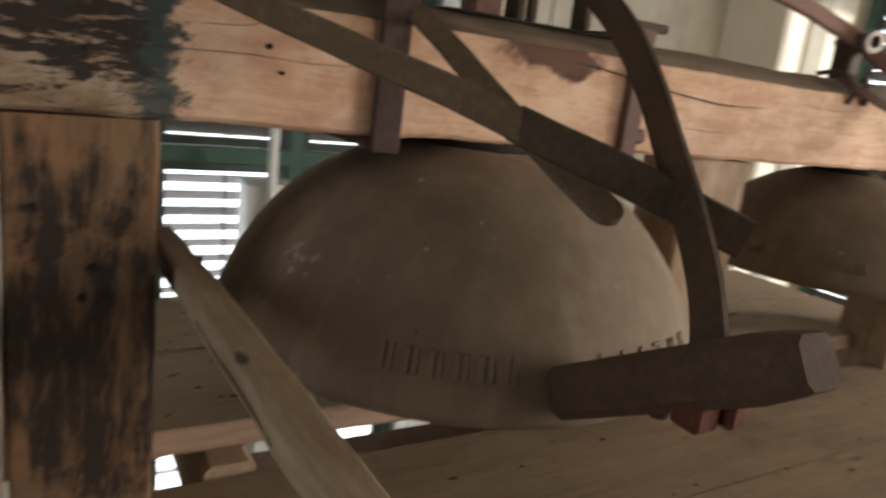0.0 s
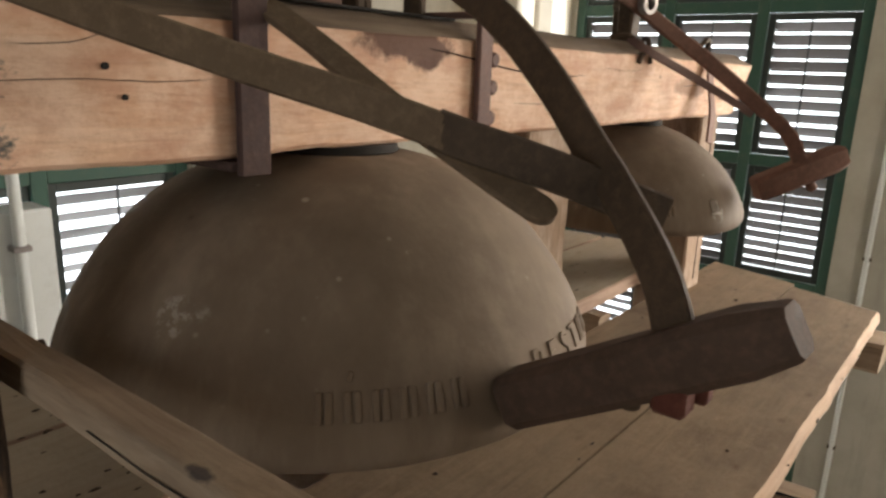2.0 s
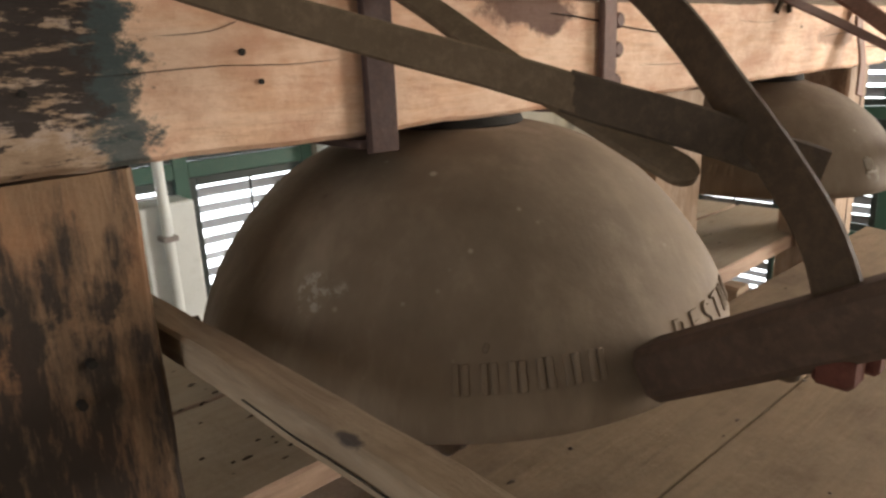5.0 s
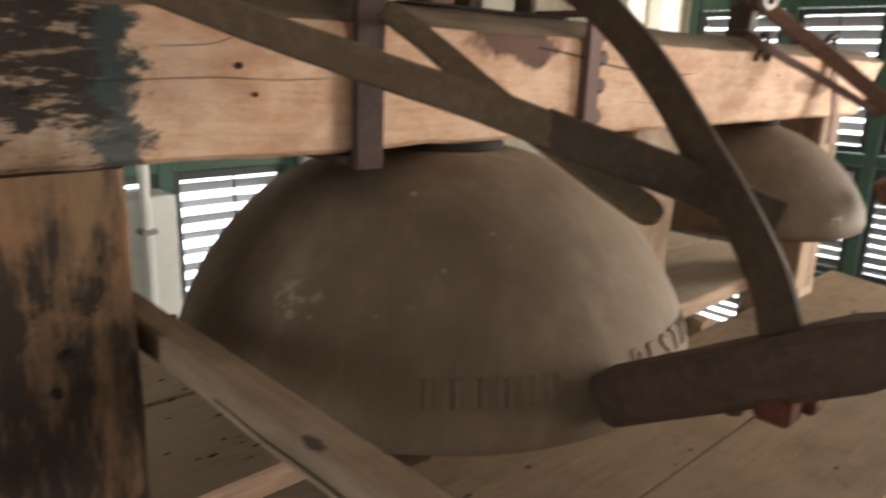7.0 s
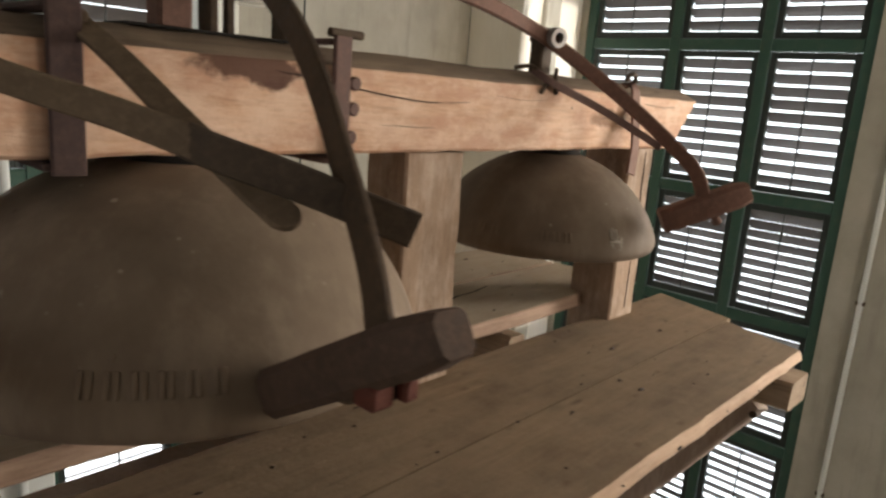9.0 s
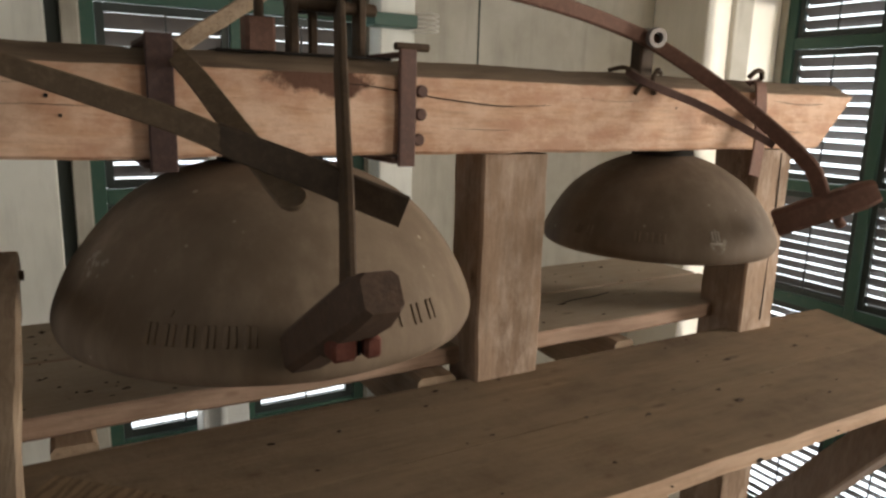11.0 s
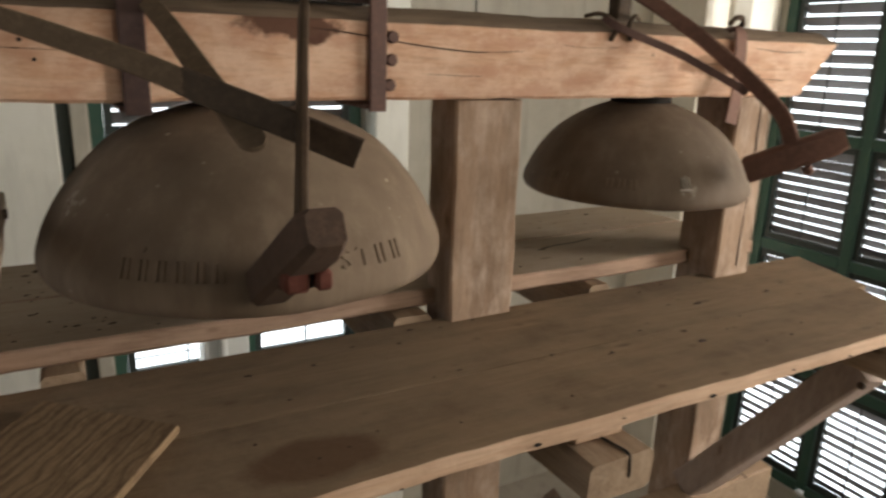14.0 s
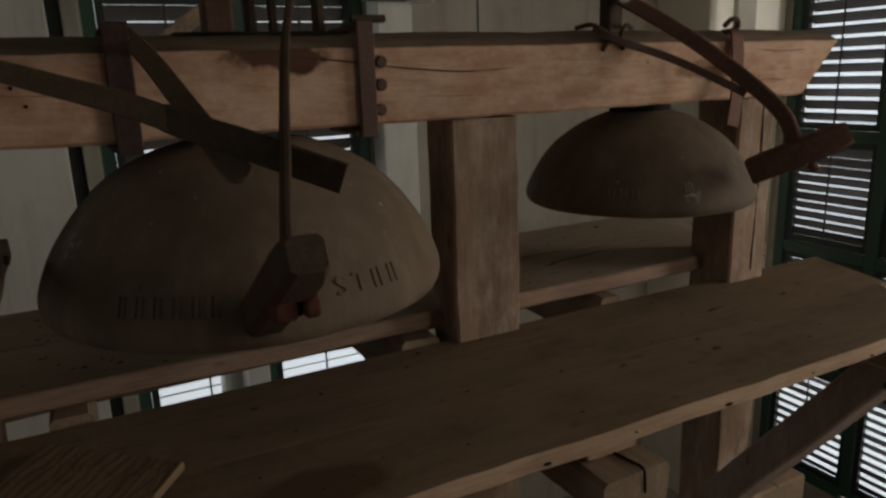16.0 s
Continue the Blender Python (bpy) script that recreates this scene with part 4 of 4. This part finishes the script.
ends = [(1.0, 0.66 + 0.34 * i / (len(bar_path) - 6)) for i in range(len(bar_path) - 5)] + [(1.0, math.cos(radians(k))) for k in (20, 40, 58, 72, 84)]
part("bar", sweep(bar_path, ring_section(0.012, 0.056, 0.003), (1, -0.3, 0.2), 0.0008, 4.0, scales=ends), BAR_IRON, stop)
part("fixing_bolt", cylinder((0.596, 1.118, 1.69), (0.596, 1.15, 1.69), 0.012, 10, bevel=0.003), IRON, stop, "dark iron bolt head")


def strap_thing(x0, x1, mat, label):
    th = tagged(base_of("beam_strap", ((x0 + x1) / 2, 1.12, 1.44)), label, "strap", "iron straps round the beam")
    part("front_plate", timber(((x0 + x1) / 2, 1.120, 1.424), ((x0 + x1) / 2, 1.120, 1.715), x1 - x0, 0.014, (0, 1, 0), 0.003, 0.0012, x0), mat, th)
    part("bottom_plate", block((x0 - 0.012, 1.125, 1.430), (x1 + 0.004, 1.345, 1.444), 0.003), mat, th)
    part("top_plate", block((x0, 1.135, 1.697), (x1, 1.345, 1.709), 0.003), mat, th)
    part("back_plate", block((x0, 1.346, 1.432), (x1, 1.358, 1.709), 0.003), mat, th)
    return th


s1 = strap_thing(0.538, 0.594, DARK_STRAP, "brown iron strap clamped round the beam")
s2 = strap_thing(1.128, 1.175, STRAP_IRON, "brown iron strap with three bolts beside it")
part("clamp_screw", cylinder((1.12, 1.13, 1.722), (1.215, 1.13, 1.722), 0.010, bevel=0.002), IRON, s2)
for x, z in ((1.196, 1.614), (1.194, 1.556), (1.189, 1.491)):
    part("bolt_head", cylinder((x, 1.119, z), (x, 1.133, z), 0.0165, 14, bevel=0.004), STRAP_IRON, s2)

small = tagged(base_of("small_hammer", (2.3, 0.75, 1.3)), "rusty red iron hammer resting by the small bell", "hammer")
part("hammer_head", head_mesh((2.282, 0.838, 1.251), (2.434, 0.628, 1.373), 0.078, 0.078, (0, 0, 1)), RUSTY, small)
ssh = [(1.50, 1.225, 1.905), (1.764, 1.215, 1.868), (1.95, 1.203, 1.828), (2.045, 1.183, 1.796), (2.155, 1.10, 1.715), (2.25, 0.977, 1.608), (2.308, 0.86, 1.505), (2.328, 0.77, 1.425), (2.337, 0.732, 1.348)]
part("shaft", flat_bar(ssh, 0.02, 0.046, (0, 0, 1), 6), RUSTY, small)
bm = lathe([(0.017, -0.014), (0.03, -0.014), (0.032, -0.01), (0.032, 0.01), (0.03, 0.014), (0.017, 0.014), (0.017, -0.014)], (0, 0), 28)
bm.transform(look((2.045, 1.161, 1.805), (1.2, -1.4, 1.6)))
part("pivot_ring", bm, RING_STEEL, small, "worn steel pivot ring")
part("pivot_pin", cylinder((2.05, 1.17, 1.805), (2.095, 1.29, 1.805), 0.016, bevel=0.003), IRON, small)
part("bearing", timber((2.05, 1.22, 1.688), (2.05, 1.22, 1.835), 0.062, 0.05, (0, 1, 0), 0.006, 0.002), IRON, small)
part("bearing", timber((2.10, 1.27, 1.688), (2.10, 1.27, 1.83), 0.03, 0.05, (0, 1, 0), 0.006, 0.002), IRON, small)
part("cotter", cylinder((2.380, 0.704, 1.280), (2.392, 0.692, 1.258), 0.015, bevel=0.004), RUSTY, small)

sspring = tagged(base_of("small_stop_spring", (2.0, 1.12, 1.66)), "thin rusty rod and hanging plate under the small hammer", "spring bar")
part("rod", flat_bar([(1.93, 1.16, 1.70), (1.965, 1.11, 1.664), (2.142, 1.035, 1.597), (2.25, 0.935, 1.524), (2.30, 0.885, 1.486)], 0.010, 0.024, (0, 0, 1)), STRAP_IRON, sspring)
part("plate", flat_bar([(2.52, 1.16, 1.69), (2.52, 1.12, 1.675), (2.51, 1.10, 1.58), (2.48, 1.07, 1.47), (2.455, 1.06, 1.37)], 0.058, 0.008, (0, 1, 0)), RUSTY, sspring)
for dx in (-0.11, 0.12):
    part("staple", sweep(smooth_path([(2.0 + dx, 1.2, 1.70), (1.99 + dx * 0.6, 1.16, 1.708), (1.985 + dx * 0.2, 1.125, 1.675), (1.975 + dx * 0.35, 1.122, 1.63)], 5), round_section(0.007, 8), (0, 1, 0)), IRON, sspring)
part("eye_hook", sweep(smooth_path([(2.48, 1.14, 1.70), (2.50, 1.13, 1.722), (2.53, 1.13, 1.722), (2.55, 1.14, 1.70)], 5), round_section(0.009, 8), (0, 1, 0)), IRON, sspring)

# ---------- linkage above the beam ----------
link = tagged(base_of("hammer_linkage", (0.9, 1.25, 1.69)), "dark iron rods and blocks standing on the beam", "linkage")
part("base_sheet", block((0.70, 1.19, 1.690), (1.14, 1.30, 1.696), 0.002), BLACK_PAD, link, "dark bent sheet on the beam")
part("foot_block", timber((0.812, 1.25, 1.696), (0.812, 1.25, 1.775), 0.072, 0.06, (0, 1, 0), 0.008, 0.002), RUSTY, link)
part("pull_rod", cylinder((0.815, 1.25, 1.77), (0.815, 1.25, 3.2), 0.012), IRON, link)
part("pull_rod", timber((0.96, 1.28, 1.694), (0.965, 1.28, 2.6), 0.020, 0.02, (0, 1, 0), 0.003, 0.001), IRON, link)
part("roller", cylinder((0.91, 1.31, 1.825), (1.06, 1.31, 1.825), 0.026, bevel=0.005), BLACK_PAD, link)

# ---------- things at the walls ----------
pipe = tagged(base_of("white_cable_duct", (6.38, 0.96, ZF)), "thin white cable pipe running down the concrete wall", "pipe")
part("tube", cylinder((6.375, 0.962, ZF), (6.375, 0.962, ZC), 0.022, 12), WHITE_PIPE, pipe)
for z in (-1.5, 0.2, 1.9):
    part("clip", block((6.36, 0.93, z), (6.398, 0.995, z + 0.03), 0.004), IRON, pipe)
duct = tagged(base_of("white_panel_box", (1.32, 4.2, ZF)), "tall white enamelled box with a pipe before the rear window", "cabinet")
part("box", block((1.16, 4.18, ZF), (1.48, 4.42, 0.80), 0.012), WHITE_PIPE, duct)
part("pipe", cylinder((1.285, 4.13, ZF), (1.285, 4.13, 1.5), 0.03, 14), WHITE_PIPE, duct)
part("clamp", block((1.24, 4.09, 0.60), (1.33, 4.179, 0.63), 0.004), RING_STEEL, duct)
brk = tagged(base_of("green_bracket", (2.6, 4.2, 2.1)), "green wooden bracket with wire loops on the pier", "bracket")
part("arm", block((2.40, 4.12, 2.10), (2.74, 4.278, 2.19), 0.006), GREEN, brk)
for i in range(4):
    z = 2.08 + 0.035 * i
    part("wire", sweep(smooth_path([(2.74, 4.2, z), (2.85, 4.15, z), (2.92, 4.14, z + 0.01), (2.85, 4.13, z + 0.025), (2.75, 4.19, z + 0.02)], 5), round_section(0.006, 8)), WIRE, brk)
bm = timber((0.60, 3.6, 1.557), (4.75, 3.6, 4.40), 0.085, 0.07, (0, 1, 0), 0.006, 0.003, 21.0)
tagged(part("roof_strut", bm, RAIL_WOOD, None), "pale diagonal timber strut before the rear window", "strut")

# ---------- dirt lying on the planks ----------
bm = bmesh.new()
rng = random.Random(7)
for i in range(190):
    rear = i % 5 < 3 or i > 130
    x = rng.uniform(-0.3, 2.9) if i <= 130 else rng.gauss(0.42, 0.18)
    y = rng.uniform(1.30, 1.98) if rear else rng.uniform(0.52, 1.18)
    z = 0.846 if rear else PLAT + 0.003
    r = rng.uniform(0.002, 0.006) * (1.6 if rng.random() < 0.12 else 1.0)
    a0, e = rng.uniform(0, 6.28), rng.uniform(1.0, 2.6)
    ring = [bm.verts.new((x + r * e * math.cos(a0 + k * 1.2566) * rng.uniform(0.7, 1.2), y + r * math.sin(a0 + k * 1.2566) * rng.uniform(0.7, 1.2), z)) for k in range(5)]
    tip = bm.verts.new((x, y, z + r * 0.7))
    for k in range(5):
        bm.faces.new((ring[k], ring[(k + 1) % 5], tip))
tagged(part("wood_chips", bm, IRON, None, smooth=False), "dark wood chips and droppings scattered over the planks", "debris", kind="stuff")
